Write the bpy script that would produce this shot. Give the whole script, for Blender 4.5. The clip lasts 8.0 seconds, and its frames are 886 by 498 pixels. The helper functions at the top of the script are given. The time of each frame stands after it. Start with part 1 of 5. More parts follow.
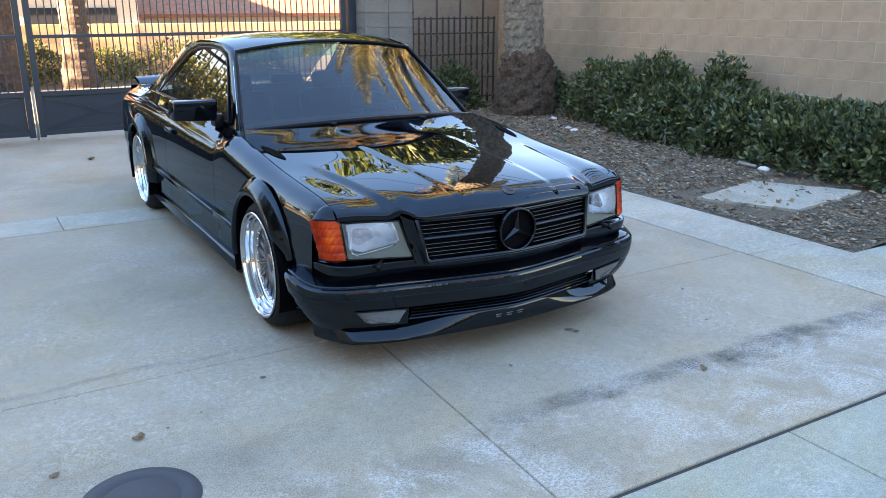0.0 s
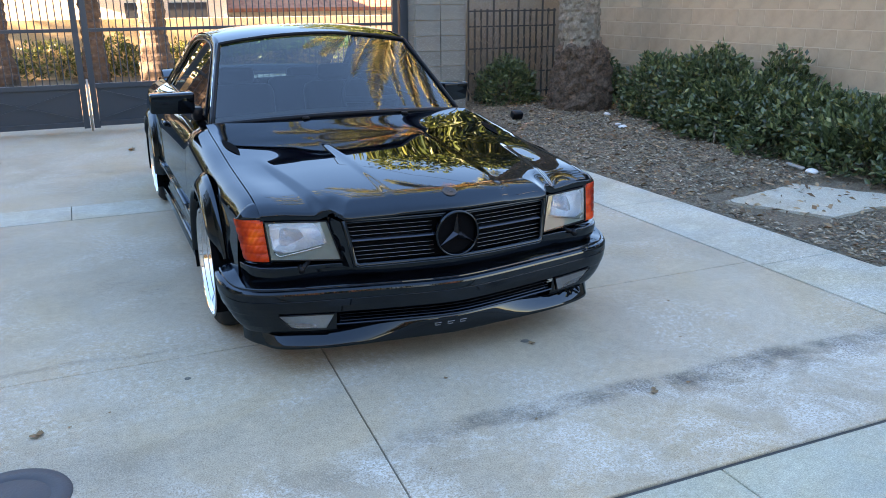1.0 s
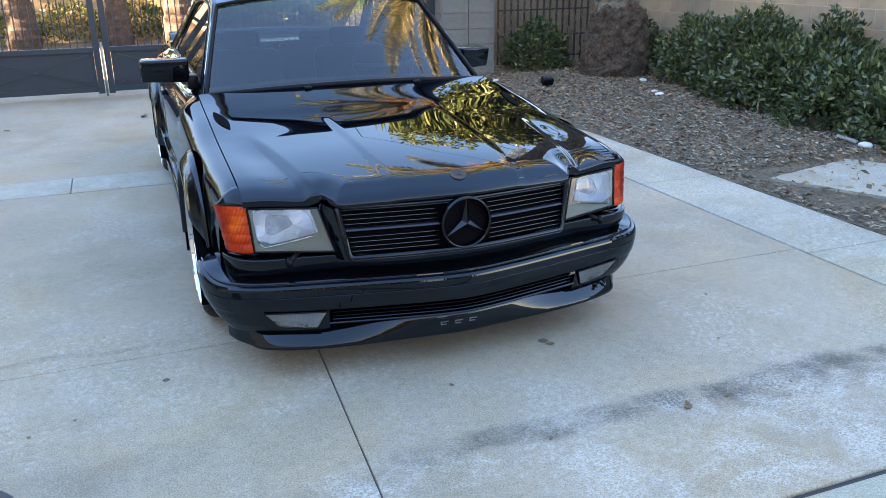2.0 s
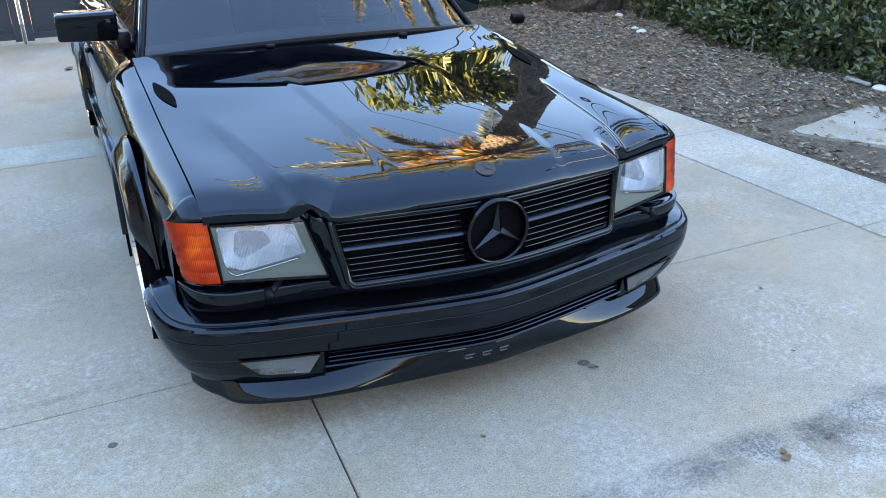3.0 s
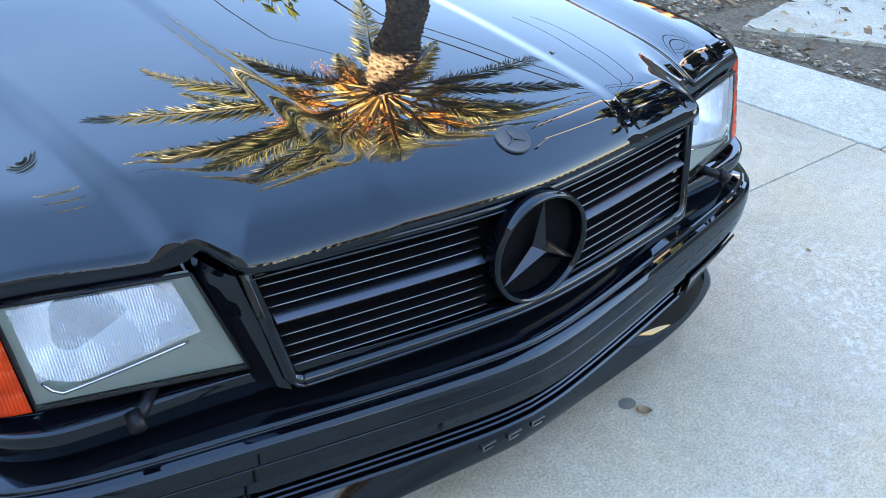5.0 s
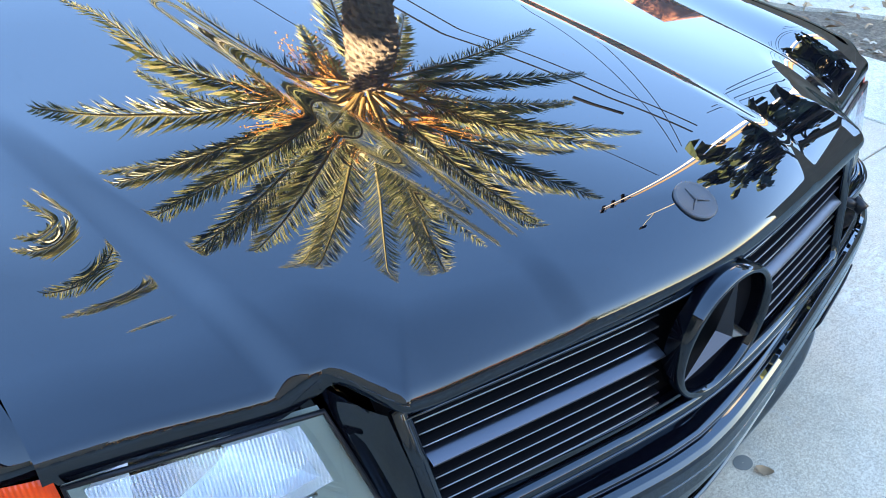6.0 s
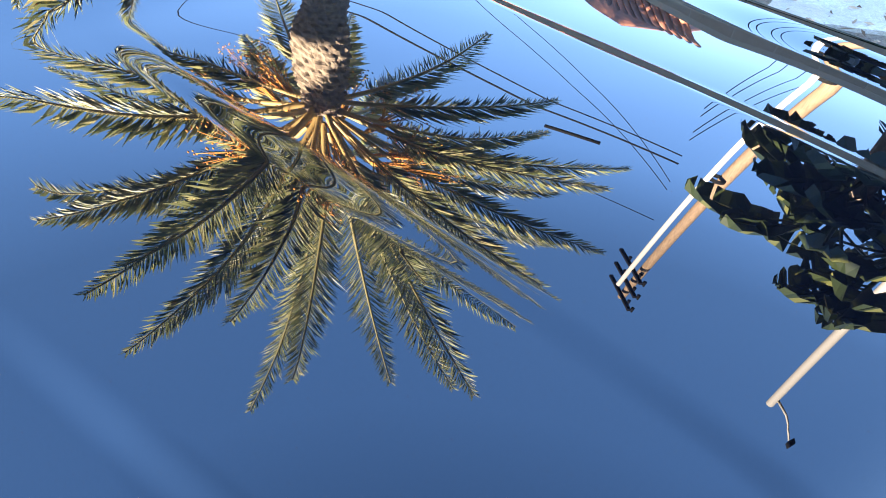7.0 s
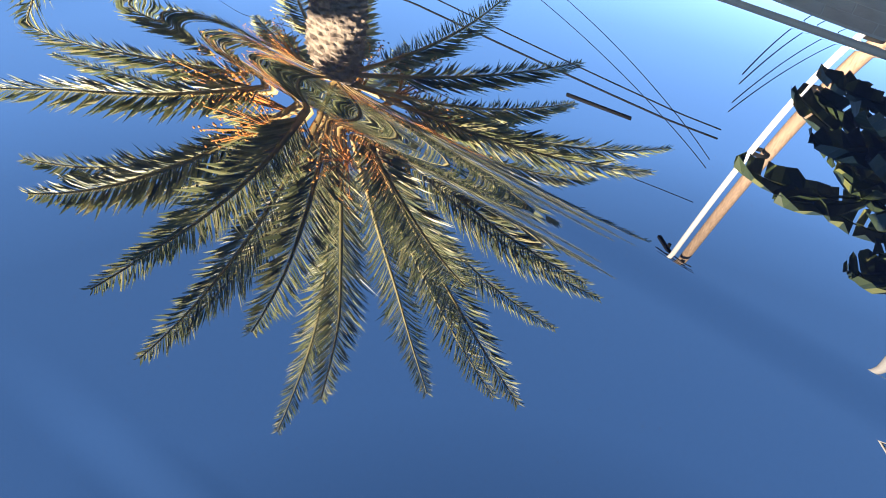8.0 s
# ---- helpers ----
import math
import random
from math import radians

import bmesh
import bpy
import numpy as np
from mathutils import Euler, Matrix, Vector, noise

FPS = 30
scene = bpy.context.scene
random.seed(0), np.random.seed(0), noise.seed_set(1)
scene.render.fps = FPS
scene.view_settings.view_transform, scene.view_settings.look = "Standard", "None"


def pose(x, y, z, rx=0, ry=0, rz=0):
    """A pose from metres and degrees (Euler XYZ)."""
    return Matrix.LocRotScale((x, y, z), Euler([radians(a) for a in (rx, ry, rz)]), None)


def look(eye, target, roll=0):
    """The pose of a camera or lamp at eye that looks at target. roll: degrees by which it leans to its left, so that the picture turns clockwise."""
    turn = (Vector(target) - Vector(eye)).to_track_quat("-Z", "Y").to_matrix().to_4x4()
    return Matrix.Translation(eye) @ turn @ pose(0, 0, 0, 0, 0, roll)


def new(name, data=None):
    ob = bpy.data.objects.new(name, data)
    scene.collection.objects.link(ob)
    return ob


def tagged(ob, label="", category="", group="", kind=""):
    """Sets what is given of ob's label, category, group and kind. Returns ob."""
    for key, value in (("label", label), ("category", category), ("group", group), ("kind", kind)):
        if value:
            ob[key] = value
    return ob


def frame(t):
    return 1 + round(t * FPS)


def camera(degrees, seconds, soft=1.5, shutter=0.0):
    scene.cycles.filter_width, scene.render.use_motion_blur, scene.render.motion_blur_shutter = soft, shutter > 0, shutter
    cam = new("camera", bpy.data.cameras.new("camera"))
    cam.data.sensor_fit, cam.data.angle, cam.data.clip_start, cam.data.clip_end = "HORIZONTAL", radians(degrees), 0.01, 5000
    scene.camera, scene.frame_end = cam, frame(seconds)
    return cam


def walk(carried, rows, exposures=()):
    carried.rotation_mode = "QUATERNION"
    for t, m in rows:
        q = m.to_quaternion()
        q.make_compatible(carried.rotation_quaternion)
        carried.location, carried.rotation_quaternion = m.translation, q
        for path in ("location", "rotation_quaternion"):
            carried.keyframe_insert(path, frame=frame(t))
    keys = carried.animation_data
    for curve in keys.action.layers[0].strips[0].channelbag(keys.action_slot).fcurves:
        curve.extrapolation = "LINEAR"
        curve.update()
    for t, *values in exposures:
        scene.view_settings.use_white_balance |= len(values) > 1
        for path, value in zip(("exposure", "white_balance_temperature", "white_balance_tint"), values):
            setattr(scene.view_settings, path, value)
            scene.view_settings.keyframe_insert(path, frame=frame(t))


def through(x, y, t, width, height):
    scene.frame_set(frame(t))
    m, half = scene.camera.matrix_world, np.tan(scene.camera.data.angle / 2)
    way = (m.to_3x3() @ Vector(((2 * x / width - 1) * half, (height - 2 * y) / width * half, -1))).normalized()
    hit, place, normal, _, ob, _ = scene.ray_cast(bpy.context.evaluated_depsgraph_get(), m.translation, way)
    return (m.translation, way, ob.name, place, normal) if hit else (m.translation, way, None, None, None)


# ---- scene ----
cam = camera(56.9, 8.0, 0.9)
PATH = [
    (0, (-2.067, -2.867, 1.544), (-1.097, -1.215, 0.97), -0.1),
    (0.5, (-1.7, -2.902, 1.548), (-0.837, -1.191, 0.973), -0.2),
    (1, (-1.361, -2.993, 1.522), (-0.601, -1.239, 0.935), -0.5),
    (1.5, (-1.17, -2.938, 1.527), (-0.479, -1.167, 0.908), -0.7),
    (1.7, (-1.144, -2.835, 1.511), (-0.468, -1.064, 0.873), -0.8),
    (2.8, (-1.043, -2.064, 1.492), (-0.318, -0.376, 0.705), -1.1),
    (3, (-1.04, -1.878, 1.49), (-0.274, -0.223, 0.67), -1.1),
    (3.5, (-0.996, -1.524, 1.394), (-0.164, 0.062, 0.504), -1.5),
    (4, (-0.862, -1.221, 1.321), (0.033, 0.284, 0.354), -1.4),
    (4.2, (-0.785, -1.125, 1.297), (0.131, 0.358, 0.312), -1.3),
    (5.3, (-0.818, -0.707, 1.269), (0.218, 0.635, 0.209), 0.2),
    (5.5, (-0.853, -0.621, 1.283), (0.191, 0.702, 0.207), 0.3),
    (6, (-0.819, -0.392, 1.266), (0.262, 0.864, 0.146), 0.8),
    (6.5, (-0.758, -0.188, 1.255), (0.361, 1.034, 0.137), 1.5),
    (7, (-0.723, 0.012, 1.222), (0.457, 1.187, 0.114), 1.4),
    (7.5, (-0.716, 0.161, 1.168), (0.460, 1.351, 0.072), 0.6),
    (8, (-0.694, 0.267, 1.123), (0.474, 1.437, -0.002), 0.7),
]
walk(cam, [(t, look(eye, target, roll)) for t, eye, target, roll in PATH], [(0, 5.5, 10000, 31), (1.5, 5.55, 10000, 31), (3.5, 5.92, 10200, 31), (5.5, 6.4, 10000, 30), (6, 6.55, 9200, 29), (6.5, 6.5, 8300, 29), (7.5, 6.42, 7500, 29), (8, 6.42, 7400, 29)])
# ---- light ----
world = bpy.data.worlds.new("sky")
scene.world = world
world.use_nodes = True
SUN_EL, SUN_AZ = radians(17), radians(264)      # azimuth from +y towards +x
wn = world.node_tree.nodes
sky = wn.new("ShaderNodeTexSky")
sky.sky_type, sky.sun_disc, sky.sun_elevation, sky.sun_rotation = "NISHITA", False, SUN_EL, SUN_AZ
sky.air_density, sky.dust_density, sky.ozone_density = 1.0, 0.0, 2.0
sky.altitude = 1200
wn["Background"].inputs["Strength"].default_value = 0.07
rich = wn.new("ShaderNodeHueSaturation")
rich.inputs["Saturation"].default_value = 2.0
rich.inputs["Hue"].default_value = 0.511
even = wn.new("ShaderNodeGamma")
even.inputs["Gamma"].default_value = 0.45
world.node_tree.links.new(sky.outputs[0], even.inputs["Color"])
world.node_tree.links.new(even.outputs[0], rich.inputs["Color"])
world.node_tree.links.new(rich.outputs[0], wn["Background"].inputs["Color"])
sun = new("sun", bpy.data.lights.new("sun", "SUN"))
sun.data.energy, sun.data.angle, sun.data.color = 3.6, radians(0.5), (1.0, 0.85, 0.66)
to_sun = Vector((math.sin(SUN_AZ) * math.cos(SUN_EL), math.cos(SUN_AZ) * math.cos(SUN_EL), math.sin(SUN_EL)))
sun.matrix_world = look(to_sun * 50, (0, 0, 0))


# ---- building helpers ----
def part(name, bm, material, parent=None, label="", smooth=True):
    """Links a bmesh as one mesh object, under a thing if given."""
    me = bpy.data.meshes.new(name)
    bm.normal_update()
    bm.to_mesh(me)
    bm.free()
    for m in material if isinstance(material, (list, tuple)) else [material]:
        me.materials.append(m)
    if smooth:
        me.shade_smooth()
    ob = new(name, me)
    ob.parent = parent
    if label:
        ob["label"] = label
    return ob


def crisp(profile, keep=.0012):
    """Adds points close to each corner of a profile, so that flat faces stay flat."""
    pts = [Vector(p) for p in profile]
    out = []
    for i, p in enumerate(pts):
        if i and (p - pts[i - 1]).length > 4 * keep:
            out.append(tuple(p + (pts[i - 1] - p).normalized() * keep))
        out.append(tuple(p))
        if i + 1 < len(pts) and (pts[i + 1] - p).length > 4 * keep:
            out.append(tuple(p + (pts[i + 1] - p).normalized() * keep))
    return out


def face_out(bm, ref=None):
    """Turns an open sheet as a whole away from the car's middle."""
    bm.normal_update()
    total = 0.0
    for f in bm.faces:
        c = f.calc_center_median()
        r = Vector(ref) if ref else Vector((0, min(max(c.y, 0.8), 4.2), 0.45))
        total += f.calc_area() * f.normal.dot((c - r).normalized())
    if total < 0:
        for f in bm.faces:
            f.normal_flip()
    return bm


def thing(name, at=(0, 0, 0), label="", category="", group="", kind=""):
    ob = new(name)
    ob.location = at
    ob.empty_display_size = 0.1
    return tagged(ob, label, category, group, kind)


def box(bm, lo, hi, bevel=0.0, mat=0, turn=None):
    """Adds a box between two corners, bevelled, turned about its centre."""
    lo, hi = Vector(lo), Vector(hi)
    m = Matrix.Translation((lo + hi) / 2)
    if turn is not None:
        m = m @ turn
    vs = bmesh.ops.create_cube(bm, size=1, matrix=m @ Matrix.Diagonal((*(hi - lo), 1)))["verts"]
    fs = {f for v in vs for f in v.link_faces}
    for f in fs:
        f.material_index = mat
    if bevel:
        es = list({e for v in vs for e in v.link_edges})
        r = bmesh.ops.bevel(bm, geom=es, offset=bevel, segments=2, affect="EDGES", profile=0.5)
        for f in r["faces"]:
            f.material_index = mat
    return bm


def tube(bm, pts, radius, sides=8, mat=0, cap=True):
    """Adds a tube along points; radius is a number or a list."""
    pts = [Vector(p) for p in pts]
    rings = []
    ref = None
    for i, p in enumerate(pts):
        d = (pts[min(i + 1, len(pts) - 1)] - pts[max(i - 1, 0)]).normalized()
        if ref is None:
            ref = d.orthogonal().normalized()
        ref = (ref - d * ref.dot(d)).normalized()
        side = d.cross(ref)
        r = radius[i] if isinstance(radius, (list, tuple)) else radius
        rings.append([bm.verts.new(p + (ref * math.cos(a) + side * math.sin(a)) * r)
                      for a in (2 * math.pi * k / sides for k in range(sides))])
    for a, b in zip(rings, rings[1:]):
        for k in range(sides):
            f = bm.faces.new((a[k], a[(k + 1) % sides], b[(k + 1) % sides], b[k]))
            f.material_index = mat
    if cap:
        for ring in (list(reversed(rings[0])), rings[-1]):
            bm.faces.new(ring).material_index = mat
    return bm


def grid(bm, rows, mat=0, closed=False, flip=False):
    """Adds a sheet through rows of points. A None breaks it."""
    vs = [[bm.verts.new(p) if p is not None else None for p in row] for row in rows]
    out = []
    for a, b in zip(vs, vs[1:]):
        n = len(a)
        for k in range(n if closed else n - 1):
            q = (a[k], a[(k + 1) % n], b[(k + 1) % n], b[k])
            if None in q:
                continue
            if flip:
                q = q[::-1]
            f = bm.faces.new(q)
            f.material_index = mat
            out.append(f)
    return vs


def lathe(bm, profile, centre, axis="x", sides=48, mat=0, flip=False):
    """Turns a profile of (along, radius) about an axis through centre."""
    rows = []
    for k in range(sides):
        a = 2 * math.pi * k / sides
        c, s = math.cos(a), math.sin(a)
        row = []
        for d, r in profile:
            v = {"x": (d, r * c, r * s), "y": (r * c, d, r * s), "z": (r * c, r * s, d)}[axis]
            row.append(Vector(centre) + Vector(v))
        rows.append(row)
    rows.append(None)
    vs = [[bm.verts.new(p) for p in row] for row in rows[:-1]]
    for i in range(sides):
        a, b = vs[i], vs[(i + 1) % sides]
        for k in range(len(a) - 1):
            q = (a[k], a[k + 1], b[k + 1], b[k])
            f = bm.faces.new(q[::-1] if flip else q)
            f.material_index = mat
    return bm


def solid(ob, thickness, offset=-1):
    m = ob.modifiers.new("thickness", "SOLIDIFY")
    m.thickness, m.offset = thickness, offset
    return ob


# ---- materials ----
def material(name, color, rough=0.5, metal=0.0, **sockets):
    m = bpy.data.materials.new(name)
    m.use_nodes = True
    b = m.node_tree.nodes["Principled BSDF"]
    b.inputs["Base Color"].default_value = (*color, 1)
    b.inputs["Roughness"].default_value = rough
    b.inputs["Metallic"].default_value = metal
    for k, v in sockets.items():
        b.inputs[k.replace("_", " ")].default_value = v
    return m


def node(m, kind, **values):
    n = m.node_tree.nodes.new("ShaderNode" + kind)
    for k, v in values.items():
        if k in n.inputs.keys():
            n.inputs[k].default_value = v
        else:
            n.inputs[k.replace("_", " ")].default_value = v
    return n


def wire(m, a, b):
    m.node_tree.links.new(a, b)


def coords(m, scale=(1, 1, 1)):
    n = node(m, "Mapping", Scale=scale)
    wire(m, m.node_tree.nodes.new("ShaderNodeTexCoord").outputs["Object"], n.inputs["Vector"])
    return n.outputs[0]


def noisy(m, where, scale, detail=6, rough=0.55, stretch=0.0):
    n = node(m, "TexNoise", Scale=scale, Detail=detail, Roughness=rough, Distortion=stretch)
    wire(m, where, n.inputs["Vector"])
    return n.outputs["Fac"]


def ramp(m, fac, stops):
    n = m.node_tree.nodes.new("ShaderNodeValToRGB")
    while len(n.color_ramp.elements) < len(stops):
        n.color_ramp.elements.new(0.5)
    for e, (p, c) in zip(n.color_ramp.elements, stops):
        e.position, e.color = p, (*c, 1) if len(c) == 3 else c
    wire(m, fac, n.inputs[0])
    return n.outputs[0]


def mixed(m, fac, a, b, mode="MIX"):
    n = m.node_tree.nodes.new("ShaderNodeMix")
    n.data_type, n.blend_type = "RGBA", mode
    for sock, v in ((n.inputs[0], fac), (n.inputs[6], a), (n.inputs[7], b)):
        if isinstance(v, bpy.types.NodeSocket):
            wire(m, v, sock)
        elif isinstance(v, (int, float)):
            sock.default_value = v
        else:
            sock.default_value = (*v, 1)
    return n.outputs[2]


def put(m, socket, value):
    wire(m, value, m.node_tree.nodes["Principled BSDF"].inputs[socket])


def bump(m, height, strength=0.3, distance=0.01):
    n = node(m, "Bump", Strength=strength, Distance=distance)
    wire(m, height, n.inputs["Height"])
    put(m, "Normal", n.outputs[0])


def maths(m, op, a, b=0.0):
    n = m.node_tree.nodes.new("ShaderNodeMath")
    n.operation = op
    for sock, v in zip(n.inputs, (a, b)):
        if isinstance(v, bpy.types.NodeSocket):
            wire(m, v, sock)
        else:
            sock.default_value = v
    return n.outputs[0]


def tyre_marks(m, w, c):
    """Dark rubber marks worn along the drive's mouth, and scuffs with pale scrapes."""
    x = m.node_tree.nodes.new("ShaderNodeSeparateXYZ")
    wire(m, w, x.inputs[0])
    wob = maths(m, "MULTIPLY", maths(m, "SUBTRACT", noisy(m, w, 1.6, 4), 0.5), 0.24)
    for y0, half, x0, x1, amount in ((-0.53, 0.085, -0.7, 2.3, 0.85), (-0.60, 0.13, 0.3, 2.4, 0.55), (-0.70, 0.16, -1.1, -0.2, 0.6), (0.64, 0.03, -2.6, -0.8, 0.35), (-0.26, 0.12, -1.75, -0.95, 0.42)):
        off = maths(m, "ABSOLUTE", maths(m, "ADD", maths(m, "SUBTRACT", x.outputs[1], y0), wob))
        band = maths(m, "MULTIPLY", maths(m, "SUBTRACT", 1.0, maths(m, "DIVIDE", off, half)), 1.8)
        ends = maths(m, "MINIMUM", maths(m, "SUBTRACT", x.outputs[0], x0), maths(m, "SUBTRACT", x1, x.outputs[0]))
        mask = maths(m, "MULTIPLY", maths(m, "MAXIMUM", maths(m, "MINIMUM", band, 1.0), 0.0), maths(m, "MAXIMUM", maths(m, "MINIMUM", maths(m, "MULTIPLY", ends, 2.0), 1.0), 0.0))
        mask = maths(m, "MULTIPLY", mask, ramp(m, noisy(m, w, 7.0, 6, 0.7, 0.5), [(0.36, (0.15,) * 3), (0.62, (amount,) * 3)]))
        mask = maths(m, "MULTIPLY", mask, ramp(m, noisy(m, w, 90.0, 5, 0.8, 0.4), [(0.40, (0.45,) * 3), (0.56, (1, 1, 1))]))
        c = mixed(m, mask, c, (0.060, 0.052, 0.044))
    for y0, half, shade, lo, hi, amount in ((-0.82, 0.42, (0.50, 0.455, 0.395), 0.46, 0.58, 0.80), (-0.95, 0.30, (0.34, 0.25, 0.17), 0.50, 0.62, 0.45)):
        band = maths(m, "SUBTRACT", 1.0, maths(m, "DIVIDE", maths(m, "ABSOLUTE", maths(m, "SUBTRACT", x.outputs[1], y0)), half))
        band = maths(m, "MAXIMUM", maths(m, "MINIMUM", maths(m, "MULTIPLY", band, 1.8), 1.0), 0.0)
        patch = ramp(m, noisy(m, w, 2.4 if amount > 0.5 else 1.9, 9, 0.78, 0.5 if amount > 0.5 else 1.5), [(lo, (0, 0, 0)), (hi, (amount,) * 3)])
        if amount > 0.5:
            patch = maths(m, "MULTIPLY", patch, ramp(m, noisy(m, w, 75.0, 6, 0.8), [(0.45, (0.05,) * 3), (0.54, (1, 1, 1))]))
        c = mixed(m, maths(m, "MULTIPLY", band, patch), c, shade)
    return c


# concrete of the drive: warm grey, mottled, fine grit
def concrete(name, tint, dark, rough=0.85, streaks=0.5, stain=False):
    m = material(name, tint, rough)
    w = coords(m)
    big = noisy(m, w, 0.9, 8, 0.6, 0.4)
    mid = noisy(m, w, 5.0, 6, 0.6)
    grit = noisy(m, w, 150.0, 4, 0.8)
    c = ramp(m, big, [(0.36, dark), (0.52, tint), (0.70, tuple(min(1, v * 1.10) for v in tint))])
    pale = ramp(m, mid, [(0.50, (0, 0, 0)), (0.75, (streaks,) * 3)])
    c = mixed(m, pale, c, tuple(min(1, v * 1.28) for v in tint))
    warm = ramp(m, noisy(m, w, 1.7, 5, 0.6, 0.8), [(0.40, (1.06, 1.0, 0.93)), (0.60, (0.98, 1.0, 1.02))])
    c = mixed(m, 0.8, c, warm, "MULTIPLY")
    speck = ramp(m, grit, [(0.30, (0.60,) * 3), (0.50, (1, 1, 1)), (0.70, (1.50,) * 3)])
    c = mixed(m, 1.0, c, speck, "MULTIPLY")
    blotch = ramp(m, noisy(m, w, 28.0, 5, 0.7), [(0.30, (0.86,) * 3), (0.5, (1, 1, 1)), (0.72, (1.13,) * 3)])
    c = mixed(m, 1.0, c, blotch, "MULTIPLY")
    fine = ramp(m, noisy(m, w, 430.0, 2, 0.6), [(0.32, (0.70,) * 3), (0.5, (1, 1, 1)), (0.7, (1.35,) * 3)])
    c = mixed(m, 1.0, c, fine, "MULTIPLY")
    scale_ = maths(m, "MULTIPLY", ramp(m, noisy(m, w, 1.35, 6, 0.65, 0.7), [(0.47, (0, 0, 0)), (0.60, (1, 1, 1))]), ramp(m, noisy(m, w, 46.0, 9, 0.8, 0.4), [(0.50, (0, 0, 0)), (0.58, (0.72,) * 3)]))
    c = mixed(m, scale_, c, tuple(min(1, v * 1.55) for v in (tint[1] * 1.1, tint[1], tint[1] * .86)))
    tan = ramp(m, noisy(m, w, 0.75, 4, 0.6, 1.2), [(0.50, (1, 1, 1)), (0.68, (1.02, 0.95, 0.85))])
    c = mixed(m, 1.0, c, tan, "MULTIPLY")
    if stain:
        c = tyre_marks(m, w, c)
    put(m, "Base Color", c)
    bump(m, grit, 0.25, 0.002)
    return m


CONCRETE = concrete("drive_concrete", (0.328, 0.252, 0.180), (0.272, 0.209, 0.148), streaks=0.30, stain=True)
PALE = concrete("band_concrete", (0.330, 0.298, 0.238), (0.278, 0.246, 0.192), streaks=0.5)
WALKWAY = concrete("pavement_concrete", (0.310, 0.292, 0.228), (0.258, 0.240, 0.184), streaks=0.4)
ASPHALT = concrete("asphalt", (0.06, 0.06, 0.06), (0.045, 0.045, 0.045), streaks=0.2)
SAND = concrete("far_soil", (0.180, 0.144, 0.102), (0.144, 0.114, 0.078), streaks=0.3)
JOINT = material("joint_dirt", (0.05, 0.045, 0.04), 0.95)
IRON = material("cast_iron", (0.040, 0.040, 0.044), 0.6, 0.0, Specular_IOR_Level=0.3)
bump(IRON, noisy(IRON, coords(IRON), 90, 3), 0.4, 0.003)
STAIN = material("tyre_stain", (0.10, 0.088, 0.070), 0.9)


def masonry(name, tint, dark, rough=0.9):
    m = material(name, tint, rough)
    w = coords(m)
    info = m.node_tree.nodes.new("ShaderNodeObjectInfo")
    mott = noisy(m, w, 3.0, 7, 0.65, 0.6)
    c = ramp(m, mott, [(0.34, dark), (0.58, tint)])
    var = ramp(m, info.outputs["Random"], [(0.0, (0.95, 0.945, 0.94)), (1.0, (1.04, 1.035, 1.03))])
    put(m, "Base Color", mixed(m, 1.0, c, var, "MULTIPLY"))
    bump(m, noisy(m, w, 60, 5, 0.7), 0.5, 0.004)
    return m


BLOCK = masonry("tan_block", (0.40, 0.27, 0.172), (0.325, 0.217, 0.138))
MORTAR = material("pale_mortar", (0.46, 0.33, 0.225), 0.95)
PILLAR = masonry("grey_split_block", (0.176, 0.160, 0.130), (0.137, 0.125, 0.104))
w_ = coords(PILLAR)
v_ = node(PILLAR, "TexVoronoi", Scale=75.0)
wire(PILLAR, w_, v_.inputs["Vector"])
base_ = PILLAR.node_tree.nodes["Principled BSDF"].inputs["Base Color"].links[0].from_socket
put(PILLAR, "Base Color", mixed(PILLAR, ramp(PILLAR, v_.outputs["Distance"], [(0.16, (0.7,) * 3), (0.3, (0, 0, 0))]), base_, (0.52, 0.50, 0.47)))

GATE = material("dark_green_grey_steel", (0.016, 0.027, 0.035), 0.42)
bump(GATE, noisy(GATE, coords(GATE), 40, 4), 0.08, 0.002)
FENCE = material("rusty_dark_steel", (0.035, 0.03, 0.027), 0.6)
MULCH = material("bark_mulch", (0.15, 0.115, 0.085), 0.95)
wm = coords(MULCH)
put(MULCH, "Base Color", ramp(MULCH, noisy(MULCH, wm, 55, 8, 0.75), [(0.3, (0.052, 0.034, 0.021)), (0.5, (0.165, 0.115, 0.074)), (0.68, (0.33, 0.25, 0.17))]))
bump(MULCH, noisy(MULCH, wm, 45, 8, 0.8), 1.0, 0.03)


def chips(name, stops):
    m = material(name, stops[0][1], 0.9)
    g = m.node_tree.nodes.new("ShaderNodeNewGeometry")
    put(m, "Base Color", ramp(m, g.outputs["Random Per Island"], stops))
    return m


CHIP = chips("wood_chips", [(0.0, (0.05, 0.035, 0.025)), (0.4, (0.155, 0.10, 0.062)), (0.75, (0.28, 0.205, 0.135)), (0.93, (0.32, 0.25, 0.18)), (1.0, (0.44, 0.37, 0.28))])
LITTER = chips("dry_leaves", [(0.0, (0.09, 0.045, 0.022)), (0.5, (0.20, 0.105, 0.052)), (1.0, (0.36, 0.23, 0.13))])
STONE = material("pale_stone", (0.55, 0.52, 0.48), 0.85)


